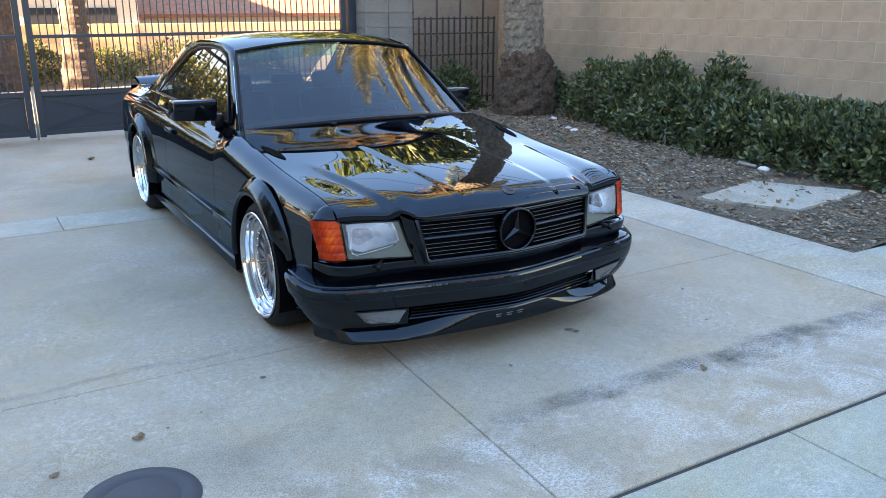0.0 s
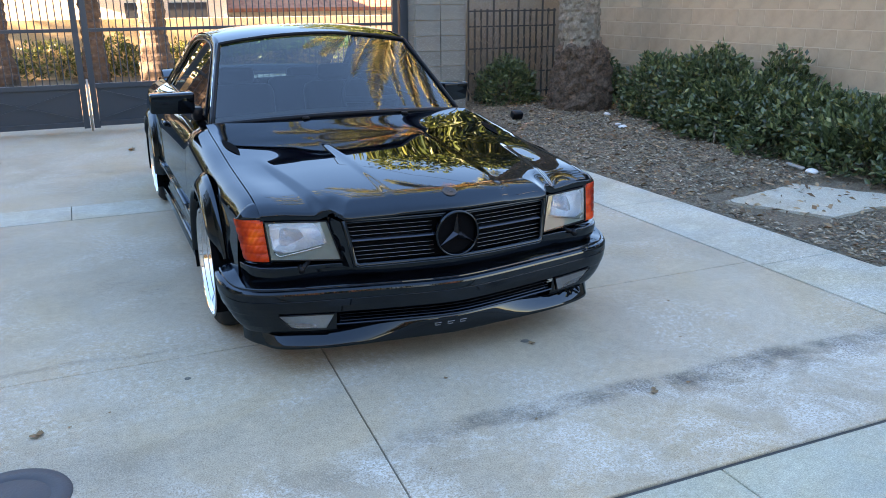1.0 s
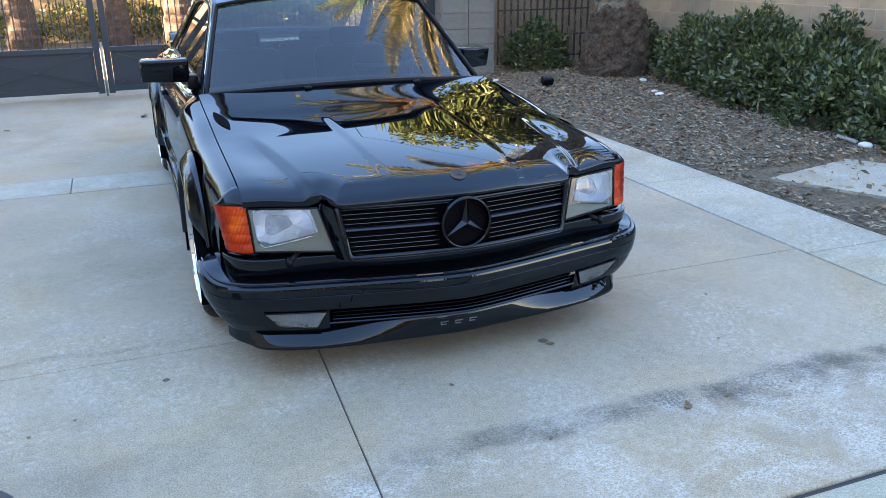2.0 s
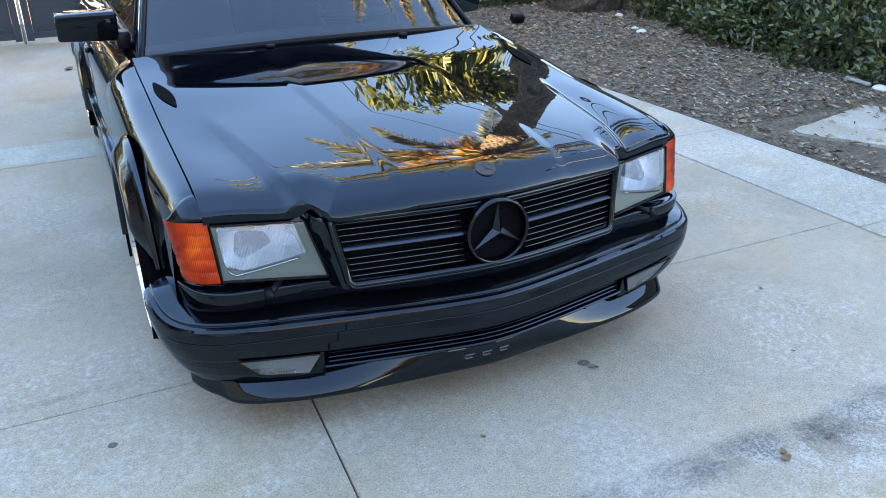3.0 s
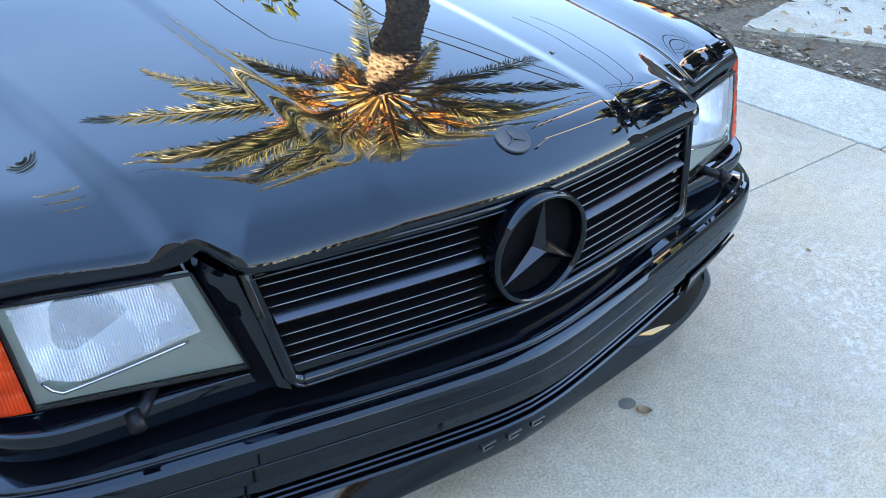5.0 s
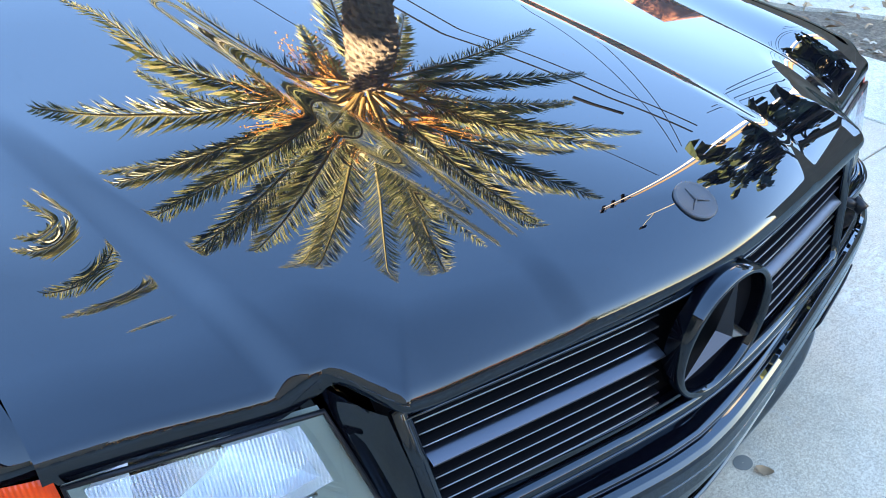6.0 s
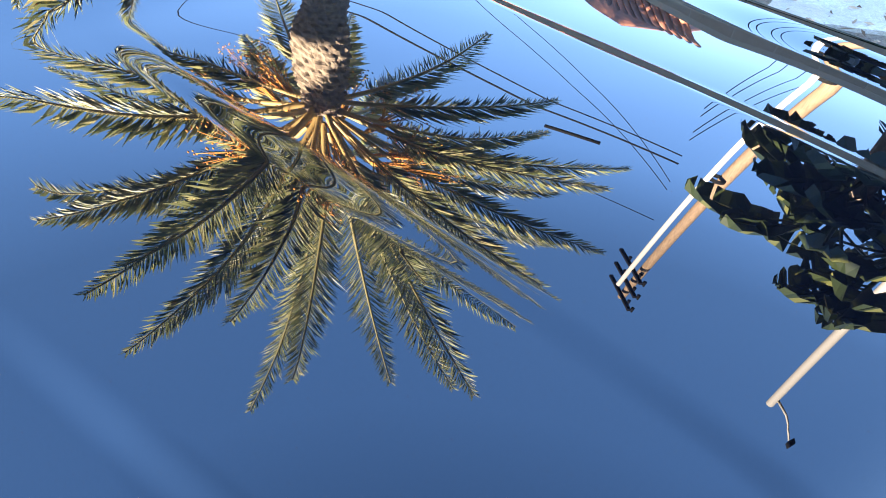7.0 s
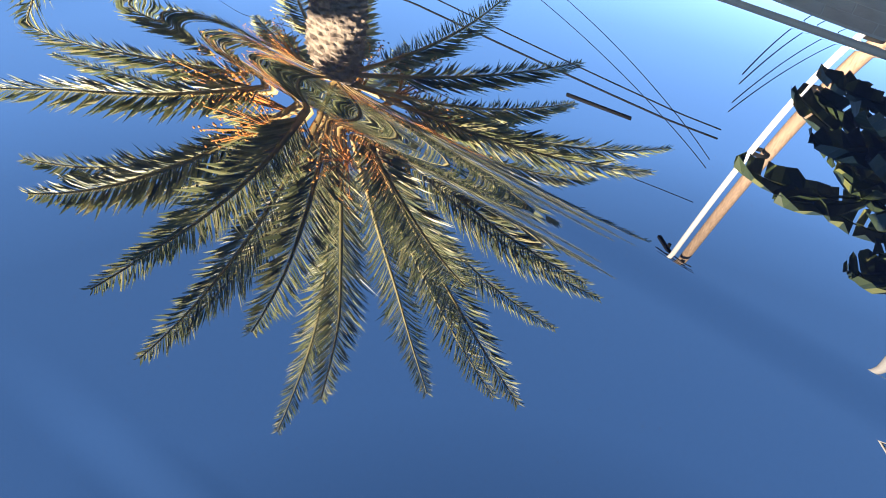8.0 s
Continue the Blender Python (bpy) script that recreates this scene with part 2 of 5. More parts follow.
def foliage(name, stops, rough=0.45, through=0.25):
    m = chips(name, stops)
    b = m.node_tree.nodes["Principled BSDF"]
    b.inputs["Roughness"].default_value = rough
    t = m.node_tree.nodes.new("ShaderNodeBsdfTranslucent")
    col = b.inputs["Base Color"].links[0].from_socket
    wire(m, col, t.inputs["Color"])
    mix = m.node_tree.nodes.new("ShaderNodeMixShader")
    mix.inputs[0].default_value = through
    wire(m, b.outputs[0], mix.inputs[1])
    wire(m, t.outputs[0], mix.inputs[2])
    wire(m, mix.outputs[0], m.node_tree.nodes["Material Output"].inputs[0])
    return m


SHRUB = foliage("shrub_leaves", [(0.0, (0.026, 0.040, 0.017)), (0.5, (0.062, 0.088, 0.034)), (0.88, (0.12, 0.150, 0.058)), (1.0, (0.24, 0.24, 0.09))], 0.3)
# leaflet stops span shaded to sunlit tones, so some light is in the colour
FROND = foliage("palm_leaflets", [(0.0, (0.085, 0.115, 0.048)), (0.4, (0.22, 0.25, 0.105)), (0.75, (0.42, 0.41, 0.19)), (1.0, (0.58, 0.52, 0.28))], 0.4, 0.45)
RACHIS = material("palm_ribs", (0.26, 0.22, 0.085), 0.6)
PETIOLE = material("palm_leaf_stalks", (0.36, 0.235, 0.085), 0.6)
FRUIT = chips("date_stalks", [(0.0, (0.50, 0.17, 0.035)), (1.0, (0.72, 0.33, 0.07))])
TREELEAF = foliage("tree_leaves", [(0.0, (0.03, 0.05, 0.016)), (0.5, (0.065, 0.09, 0.024)), (1.0, (0.17, 0.175, 0.045))], 0.4, 0.35)
# leaf tones darkened to put shade into the colour, last stop as if sunlit
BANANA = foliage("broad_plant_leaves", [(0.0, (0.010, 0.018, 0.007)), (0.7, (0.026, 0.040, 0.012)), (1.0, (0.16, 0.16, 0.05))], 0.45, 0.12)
BARK = material("palm_bark", (0.22, 0.165, 0.115), 0.95)
wb = coords(BARK)
put(BARK, "Base Color", ramp(BARK, noisy(BARK, wb, 14, 8, 0.7), [(0.3, (0.10, 0.072, 0.050)), (0.55, (0.23, 0.175, 0.125)), (0.75, (0.38, 0.30, 0.225))]))
bump(BARK, noisy(BARK, coords(BARK, (1, 1, 3)), 40, 6, 0.7), 0.8, 0.02)
# bark for the far trunks, darkened to put their shade into the colour
SHADE_BARK = material("shaded_palm_bark", (0.055, 0.043, 0.033), 0.95)
wo = coords(SHADE_BARK)
put(SHADE_BARK, "Base Color", ramp(SHADE_BARK, noisy(SHADE_BARK, wo, 9, 7, 0.7), [(0.32, (0.022, 0.017, 0.013)), (0.55, (0.052, 0.040, 0.031)), (0.72, (0.095, 0.075, 0.060))]))
bump(SHADE_BARK, noisy(SHADE_BARK, wo, 30, 6, 0.7), 0.8, 0.02)
ROOT = material("palm_roots", (0.10, 0.065, 0.045), 1.0)
wr = coords(ROOT)
put(ROOT, "Base Color", ramp(ROOT, noisy(ROOT, wr, 30, 8, 0.75), [(0.35, (0.045, 0.027, 0.018)), (0.6, (0.19, 0.115, 0.075))]))
bump(ROOT, noisy(ROOT, wr, 35, 8, 0.8), 1.0, 0.05)
WOODPOLE = material("weathered_pole_wood", (0.50, 0.41, 0.30), 0.85)
put(WOODPOLE, "Base Color", ramp(WOODPOLE, noisy(WOODPOLE, coords(WOODPOLE, (8, 8, 0.6)), 6, 6), [(0.35, (0.11, 0.068, 0.040)), (0.7, (0.22, 0.145, 0.088))]))
CABLE = material("black_cable", (0.006, 0.006, 0.006), 0.8, Specular_IOR_Level=0.05)
TERRACOTTA = material("terracotta_roof", (0.48, 0.19, 0.09), 0.85)
put(TERRACOTTA, "Base Color", ramp(TERRACOTTA, noisy(TERRACOTTA, coords(TERRACOTTA), 6, 5), [(0.3, (0.20, 0.065, 0.035)), (0.7, (0.36, 0.14, 0.075))]))
STUCCO = concrete("yellow_stucco", (0.34, 0.27, 0.165), (0.30, 0.24, 0.14), streaks=0.2)
CREAM = concrete("cream_stucco", (0.495, 0.435, 0.338), (0.450, 0.390, 0.300), streaks=0.2)
# wall brown, darkened so that shade is part of the colour
SHADE_WALL = concrete("shaded_brown_wall", (0.220, 0.172, 0.128), (0.185, 0.144, 0.108), streaks=0.2)
WHITE = material("white_paint", (0.36, 0.34, 0.31), 0.6)
DARKGLASS = material("house_window_glass", (0.02, 0.025, 0.03), 0.08)
LAMPMETAL = material("lamp_post_metal", (0.30, 0.28, 0.25), 0.5, 0.2)



def lacquer(name, base, sky_tint, rough=0.008):
    """Deep black paint under a clear layer. Its gloss is tinted blue, painting in the mirrored sky's blue. It mirrors
    little face on and much at a glancing angle.
    """
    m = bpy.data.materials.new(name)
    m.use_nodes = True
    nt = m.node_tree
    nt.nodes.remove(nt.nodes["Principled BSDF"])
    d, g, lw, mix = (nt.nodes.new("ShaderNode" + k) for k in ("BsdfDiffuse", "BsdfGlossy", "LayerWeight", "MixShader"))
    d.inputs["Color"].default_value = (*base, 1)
    g.inputs["Color"].default_value = (*sky_tint, 1)
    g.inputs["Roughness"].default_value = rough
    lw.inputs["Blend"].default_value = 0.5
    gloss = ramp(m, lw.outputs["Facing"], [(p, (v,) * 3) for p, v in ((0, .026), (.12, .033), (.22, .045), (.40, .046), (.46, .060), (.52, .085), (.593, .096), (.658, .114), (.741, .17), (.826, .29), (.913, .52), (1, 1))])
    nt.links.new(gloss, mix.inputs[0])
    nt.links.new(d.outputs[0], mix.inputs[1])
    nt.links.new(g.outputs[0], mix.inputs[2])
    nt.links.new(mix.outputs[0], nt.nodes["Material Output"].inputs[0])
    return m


# ---- ground ----
DRIVE_X, BAND_X, BED_X = 2.165, 2.77, 6.0
ROAD_Y = -1.14


def slab(name, x0, x1, y0, y1, z, m, n=(2, 2), depth=0.12, kind="structure", label="", category=""):
    bm = bmesh.new()
    box(bm, (x0, y0, z - depth), (x1, y1, z), 0.006)
    ob = part(name, bm, m, None, smooth=False)
    return tagged(ob, label, category, "", kind)


bm = bmesh.new()
grid(bm, [[(x, y, -0.06) for x in (-900, -60, -20, 0, 20, 60, 900)] for y in (-900, -60, -20, 0, 20, 60, 900)], flip=True)
tagged(part("ground", bm, SAND, None, smooth=False), "dry sandy soil around the drive", "ground", "", "structure")
G = 0.004
cut_x, cut_y = -0.5, 0.545
for i, (x0, x1, y0, y1) in enumerate([
        (-9.0, cut_x - G / 2, ROAD_Y + 0.012, cut_y - G / 2), (cut_x + G / 2, DRIVE_X - G / 2, ROAD_Y + 0.012, cut_y - G / 2),
        (-9.0, cut_x - G / 2, cut_y + G / 2, 3.35 - G / 2), (cut_x + G / 2, DRIVE_X - G / 2, cut_y + G / 2, 3.35 - G / 2),
        (-9.0, 2.77, 3.80 + G / 2, 9.2)]):
    s_ = slab("driveway", x0, x1, y0, y1, 0.0, CONCRETE, label="grey concrete drive slab with tyre marks", category="driveway")
    for v in s_.data.vertices:
        if abs(v.co.x - cut_x) < 0.02 and i < 2:
            v.co.x += 0.045 * (v.co.y - cut_y)
for x0, x1 in ((-9.0, -1.55), (-1.55, 0.9), (0.9, DRIVE_X)):
    slab("drive_band", x0 + G / 2, x1 - G / 2, 3.35 + G / 2, 3.80 - G / 2, 0.003, PALE, label="pale smooth concrete band across the drive", category="drive band")
for y0, y1 in ((ROAD_Y + 0.012, 0.46), (0.46, 2.0), (2.0, 3.8)):
    slab("drive_border", DRIVE_X + G / 2, BAND_X, y0 + G / 2, y1 - G / 2, 0.004, PALE, label="pale concrete border beside the planting bed", category="drive border")
for x0, x1 in ((-9.0, -3.2), (-3.2, -1.4), (-1.4, 0.45), (0.45, 2.30), (2.30, 9.0)):
    slab("pavement", x0 + G / 2, x1 - G / 2, -3.4, ROAD_Y - 0.012, 0.0, WALKWAY, label="smooth grey-green concrete pavement slab", category="pavement")
slab("pavement_end", BAND_X, 9.0, ROAD_Y + 0.012, 0.15, 0.0, WALKWAY, label="concrete pavement beside the planting bed", category="pavement")
slab("kerb", -9.0, 9.0, -3.56, -3.405, 0.0, PALE, depth=0.2, label="concrete street kerb", category="kerb")
slab("road", -60, 60, -18.0, -3.565, -0.13, ASPHALT, depth=0.1, label="asphalt street", category="road")
slab("far_road", -60, 60, 9.21, 14.5, -0.01, SAND, depth=0.1, label="sunlit pale lane beyond the gate", category="road")
bm = bmesh.new()
box(bm, (-9, ROAD_Y - 0.02, -0.1), (9, 3.9, -0.012))
tagged(part("slab_joint", bm, JOINT, None, smooth=False), "dark dirt in the slab joints", "joint", "", "structure")
bm = bmesh.new()
vsb = [[(BAND_X + 0.001 + (7.4 - BAND_X) * i / 60, 0.15 + 9 * j / 110, 0.0) for i in range(61)] for j in range(111)]
vsb = [[(x, y, 0.004 + 0.10 * min(1, (x - BAND_X) / 1.6) * (0.35 + 0.65 * noise.noise((x * 1.3, y * 1.3, 0)) ** 2) + 0.014 * noise.noise((x * 9, y * 9, 3)))
        for x, y, z in row] for row in vsb]
vsb = [[(x, y, 0.010 if 2.9 < x < 4.5 and 0.92 < y < 2.02 else z) for x, y, z in row] for row in vsb]
grid(bm, vsb, flip=True)
tagged(part("planting_bed", bm, MULCH), "bed of dry bark mulch and leaf litter", "planting bed", "", "structure")

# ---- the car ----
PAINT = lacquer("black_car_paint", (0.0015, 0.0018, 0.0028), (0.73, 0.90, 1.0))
TRIM = material("black_satin_trim", (0.005, 0.005, 0.006), 0.3, Specular_IOR_Level=0.12)
RUBBER = material("tyre_rubber", (0.012, 0.012, 0.013), 0.75, Specular_IOR_Level=0.2)
bump(RUBBER, noisy(RUBBER, coords(RUBBER), 120, 2), 0.2, 0.002)
CHROME = material("polished_metal", (0.62, 0.63, 0.65), 0.06, 1.0)
# grey metal of the chin marks and of lines added as the slats' highlights
EDGE = material("glint_and_mark_metal", (0.14, 0.145, 0.155), 0.3, 0.9)
BLADE = material("grille_blade_black", (0.003, 0.003, 0.0035), 0.9, Specular_IOR_Level=0.02)
SATIN = material("satin_grey_bar", (0.045, 0.050, 0.060), 0.28, 0.9)
REFLECTOR = material("lamp_reflector", (0.70, 0.73, 0.78), 0.36, 1.0)
FOGMIRROR = material("fog_reflector", (0.22, 0.24, 0.25), 0.35, 1.0)
CENTRE = material("wheel_centre_grey", (0.16, 0.165, 0.175), 0.3, 0.9)
HOUSING = material("lamp_housing_grey", (0.15, 0.175, 0.155), 0.45)
# near-black without gloss: puts the shade of the car's openings into the colour
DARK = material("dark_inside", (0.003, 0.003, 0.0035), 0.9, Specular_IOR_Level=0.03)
LEATHER = material("grey_leather", (0.022, 0.025, 0.030), 0.6, Specular_IOR_Level=0.2)
BADGE = material("badge_metal", (0.014, 0.015, 0.017), 0.4, 0.0, Specular_IOR_Level=0.4)
AMBER = material("amber_lens", (0.56, 0.028, 0.006), 0.2, 0.0, Specular_IOR_Level=0.22)
wa = coords(AMBER)
wv = node(AMBER, "TexWave", Scale=70.0, Distortion=0.2)
wv.bands_direction = "X"
wire(AMBER, wa, wv.inputs["Vector"])
put(AMBER, "Base Color", ramp(AMBER, noisy(AMBER, wa, 9, 3), [(0.38, (0.20, 0.006, 0.001)), (0.55, (0.50, 0.030, 0.003)), (0.70, (0.72, 0.085, 0.006))]))
bump(AMBER, wv.outputs["Fac"], 0.35, 0.0015)


def glass(name, tint, ior=1.5, rough=0.0):
    m = bpy.data.materials.new(name)
    m.use_nodes = True
    nt = m.node_tree
    nt.nodes.remove(nt.nodes["Principled BSDF"])
    t, g, f, mix = (nt.nodes.new("ShaderNode" + k) for k in ("BsdfTransparent", "BsdfGlossy", "Fresnel", "MixShader"))
    t.inputs["Color"].default_value = (*tint, 1)
    g.inputs["Roughness"].default_value = rough
    f.inputs["IOR"].default_value = ior
    nt.links.new(f.outputs[0], mix.inputs[0])
    nt.links.new(t.outputs[0], mix.inputs[1])
    nt.links.new(g.outputs[0], mix.inputs[2])
    nt.links.new(mix.outputs[0], nt.nodes["Material Output"].inputs[0])
    return m


WINDSCREEN = glass("windscreen_glass", (0.46, 0.60, 0.63), 1.66)
SIDEGLASS = glass("side_glass", (0.17, 0.21, 0.21), 1.75)
CLEAR = glass("clear_lens", (0.90, 0.95, 0.93), 1.45, 0.01)


def fluted(name, lo, hi, scale):
    """Clear glass, with pale blue-white stripes painted in as the light its vertical flutes scatter."""
    m = glass(name, (0.90, 0.94, 0.95), 1.5, 0.02)
    clear = next(n for n in m.node_tree.nodes if n.type == "BSDF_TRANSPARENT")
    blend = next(n for n in m.node_tree.nodes if n.type == "MIX_SHADER")
    flute_light = node(m, "BsdfDiffuse", Color=(0.85, 0.92, 1.0, 1))
    soft = m.node_tree.nodes.new("ShaderNodeMixShader")
    w = coords(m)
    wave = node(m, "TexWave", Scale=scale)
    wave.bands_direction = "X"
    wire(m, w, wave.inputs["Vector"])
    fac = maths(m, "MULTIPLY", ramp(m, wave.outputs["Fac"], [(0.2, (lo,) * 3), (0.8, (hi,) * 3)]), ramp(m, noisy(m, w, 14, 3), [(0.35, (0.55,) * 3), (0.65, (1.15,) * 3)]))
    wire(m, fac, soft.inputs[0])
    wire(m, clear.outputs[0], soft.inputs[1])
    wire(m, flute_light.outputs[0], soft.inputs[2])
    wire(m, soft.outputs[0], blend.inputs[1])
    return m


LENS = fluted("lamp_lens", 0.13, 0.29, 84.0)
FOGLENS = fluted("fog_lens", 0.03, 0.20, 70.0)


def step(t):
    t = min(1.0, max(0.0, t))
    return t * t * (3 - 2 * t)


def grille_y(x):
    return 0.17 * (math.sqrt(x * x + 0.02) - math.sqrt(0.02))


def hood_front(x):
    ax = abs(x)
    inner = grille_y(x) + 0.010
    return inner + (0.146 + 0.27 * max(0.0, ax - 0.514) - inner) * step((ax - 0.462) / 0.054)


def hood_back(x):
    return 1.50 + 0.075 * (x / 0.755) ** 2


FRONT_LINE = np.array([(0.001 * k, hood_front(0.001 * k)) for k in range(820)])
HOOD_SLOPES = ((0.0, 0.19), (0.3, 0.108), (0.6, 0.069), (1.0, 0.085), (1.45, 0.06), (1.7, 0.05))


def hood_rise(y):
    """Height of the hood along its middle, from the slopes at some stations."""
    z = 0.7330
    for (y0, s0), (y1, s1) in zip(HOOD_SLOPES, HOOD_SLOPES[1:]):
        d = min(y, y1) - y0
        z += s0 * d + (s1 - s0) * d * d / (2 * (y1 - y0))
        if y <= y1:
            break
    return z


def hood_z(x, y):
    ax = abs(x)
    z = hood_rise(y) - 0.085 * (1 - 0.5 * step((y - 0.8) / 0.6)) * (ax * ax if ax < 0.45 else 0.2025 + 0.9 * (ax - 0.45))
    fade = 1 - step((y - 0.95) / 0.25)
    z += 0.0035 * (0.4 + 0.6 * fade) * step((0.272 + 0.035 * y - ax) / (0.045 + 0.08 * (1 - fade)))
    u = ax - 0.499 - 0.13 * y
    z += (1.1 - 0.4 * y) * (1 - step((y - 0.52) / 0.40)) * (0.0128 * step((u - 0.03) / 0.16) - 0.0165 * step(u / 0.046))
    u = y - 1.12 - 0.10 * (x / 0.6) ** 2
    u = 0.5 * (u + math.sqrt(u * u + 0.0012))
    z += 0.02 * u + 0.19 * u * u
    d = max(0.0, y - hood_front(x))
    if 0.0 < d < 0.30:
        d = float(np.hypot(FRONT_LINE[:, 0] - ax, FRONT_LINE[:, 1] - y).min())
    wide = 0.12 + 0.06 * step((ax - 0.44) / 0.08)
    z -= (0.042 - 0.016 * step((ax - 0.42) / 0.10)) * (1 - d / wide) ** 2.6 if d < wide else 0
    if d < 0.011:
        z -= 0.010 * (1 - math.sqrt(max(0.0, 1 - (1 - d / 0.011) ** 2)))
    return z


car = thing("car", (0, 0, 0), "black lowered two-door coupe with wide arches, parked on the drive", "car")
HX = 0.772
bm = bmesh.new()
NX, NY = 360, 150
rows = []
for j in range(NY + 1):
    v = j / NY
    row = []
    for i in range(NX + 1):
        x = -HX + 2 * HX * i / NX
        y0, y1 = hood_front(x), hood_back(x)
        y = y0 + (y1 - y0) * v ** 2.0
        row.append((x, y, hood_z(x, y)))
    rows.append(row)
# turned-down front edge
edge = rows[0]
rows.insert(0, [(x, y - 0.0005, z - 0.003) for x, y, z in edge])
rows.insert(0, [(x, y + 0.002, z - 0.008 - 0.018 * step((abs(x) - 0.50) / 0.02)) for x, y, z in edge])
grid(bm, rows)
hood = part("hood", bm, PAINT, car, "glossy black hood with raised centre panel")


def hood_edge(y):
    return hood_z(HX, max(y, hood_front(HX)))


# side panels: one section, from the sill up to the inner top edge, as (inset from the flank, share of the height)
SECTION = [(.097, 0), (.022, .021), (.012, .113), (.012, .269), (0, .354), (0, .496), (.003, .623), (.009, .751), (.027, .850), (.065, .918), (.112, .963), (.155, 1)]
# stations along the car: y, half width, sill height, shoulder height
STATIONS = [(.30, .860, .20, .73), (.60, .885, .18, .80), (.95, .895, .17, .84), (1.57, .895, .17, .868), (1.75, .895, .17, .866),
            (2.40, .897, .17, .876), (3.30, .897, .17, .886), (4.00, .893, .17, .895), (4.60, .868, .20, .880), (4.86, .812, .24, .862)]
AXLES, WHEEL_Z, WHEEL_R, OUT = (0.89, 3.735), 0.318, 0.318, 0.925


def side_row(y):
    ys = [s[0] for s in STATIONS]
    k = max(0, min(len(ys) - 2, sum(1 for a in ys if a <= y) - 1))
    t = max(0, min(1, (y - ys[k]) / (ys[k + 1] - ys[k])))
    half, low, top = (p + (q - p) * t for p, q in zip(STATIONS[k][1:], STATIONS[k + 1][1:]))
    out = [[half - inset, low + (top - low) * share] for inset, share in SECTION]
    if y <= 1.75:
        he, k = hood_edge(min(y, 1.5)), (out[5][0] - .777) / .108
        w = 1 - step((y - 1.45) / .30)
        for i, (dx, dz) in enumerate(((0, 0), (.028, .006), (.055, .020), (.078, .046), (.094, .092))):
            o = out[-1 - i]
            o[0] += (.777 + dx * k - o[0]) * w
            o[1] += (he - dz - o[1]) * w
    return out


def arch_cut(y, z):
    return any((y - a) ** 2 + (z - WHEEL_Z) ** 2 < 0.37 ** 2 for a in AXLES)


def finer(sec, n=4):
    out = []
    P = [Vector((*p, 0)) for p in sec]
    for i in range(len(P) - 1):
        p0, p1, p2, p3 = P[max(i - 1, 0)], P[i], P[i + 1], P[min(i + 2, len(P) - 1)]
        for k in range(n):
            t = k / n
            q = 0.5 * (2 * p1 + (p2 - p0) * t + (2 * p0 - 5 * p1 + 4 * p2 - p3) * t * t + (3 * p1 - p0 - 3 * p2 + p3) * t ** 3)
            out.append((q.x, q.y))
    out.append((P[-1].x, P[-1].y))
    return out


def side_panel(name, s, y0, y1, label=""):
    bm = bmesh.new()
    n = max(3, round((y1 - y0) / 0.025))
    rows = []
    for j in range(n + 1):
        y = y0 + (y1 - y0) * j / n
        rows.append([None if arch_cut(y, z) else (s * x, y, z) for x, z in finer(side_row(y))])
    grid(bm, rows, flip=s < 0)
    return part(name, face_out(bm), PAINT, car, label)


def flare(s, ya):
    bm = bmesh.new()
    rows = []
    prof = [(0.338, .80), (0.337, .925), (0.341, .936), (0.350, .940), (0.366, .937), (0.385, .924), (0.405, .906), (0.418, .896), (0.424, .880)]
    a0, a1 = (-6, 163) if ya < 2 else (14, 186)
    for k in range(41):
        t = k / 40
        a = radians(a0 + (a1 - a0) * t)
        fade = 1 - .75 * step((t - .86) / .14) if ya < 2 else 1 - .6 * step((.12 - t) / .12)
        rows.append([(s * (.885 + (x - .885) * fade if x > .885 else x), ya + r * math.cos(math.pi - a), WHEEL_Z + 0.005 + r * math.sin(a)) for r, x in prof])
    if ya < 2:
        rows = [[(x, 2 * ya - y, z) for x, y, z in row] for row in rows]
        rows = [[(x, y, z) for x, y, z in row] for row in rows]
    else:
        rows = [[(x, 2 * ya - y, z) for x, y, z in row] for row in rows]
    grid(bm, rows, flip=s > 0)
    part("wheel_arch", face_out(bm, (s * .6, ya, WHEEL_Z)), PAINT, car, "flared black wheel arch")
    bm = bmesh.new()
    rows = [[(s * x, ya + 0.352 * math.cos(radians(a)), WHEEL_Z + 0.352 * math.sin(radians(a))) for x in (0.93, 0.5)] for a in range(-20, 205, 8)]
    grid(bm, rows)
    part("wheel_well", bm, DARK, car)


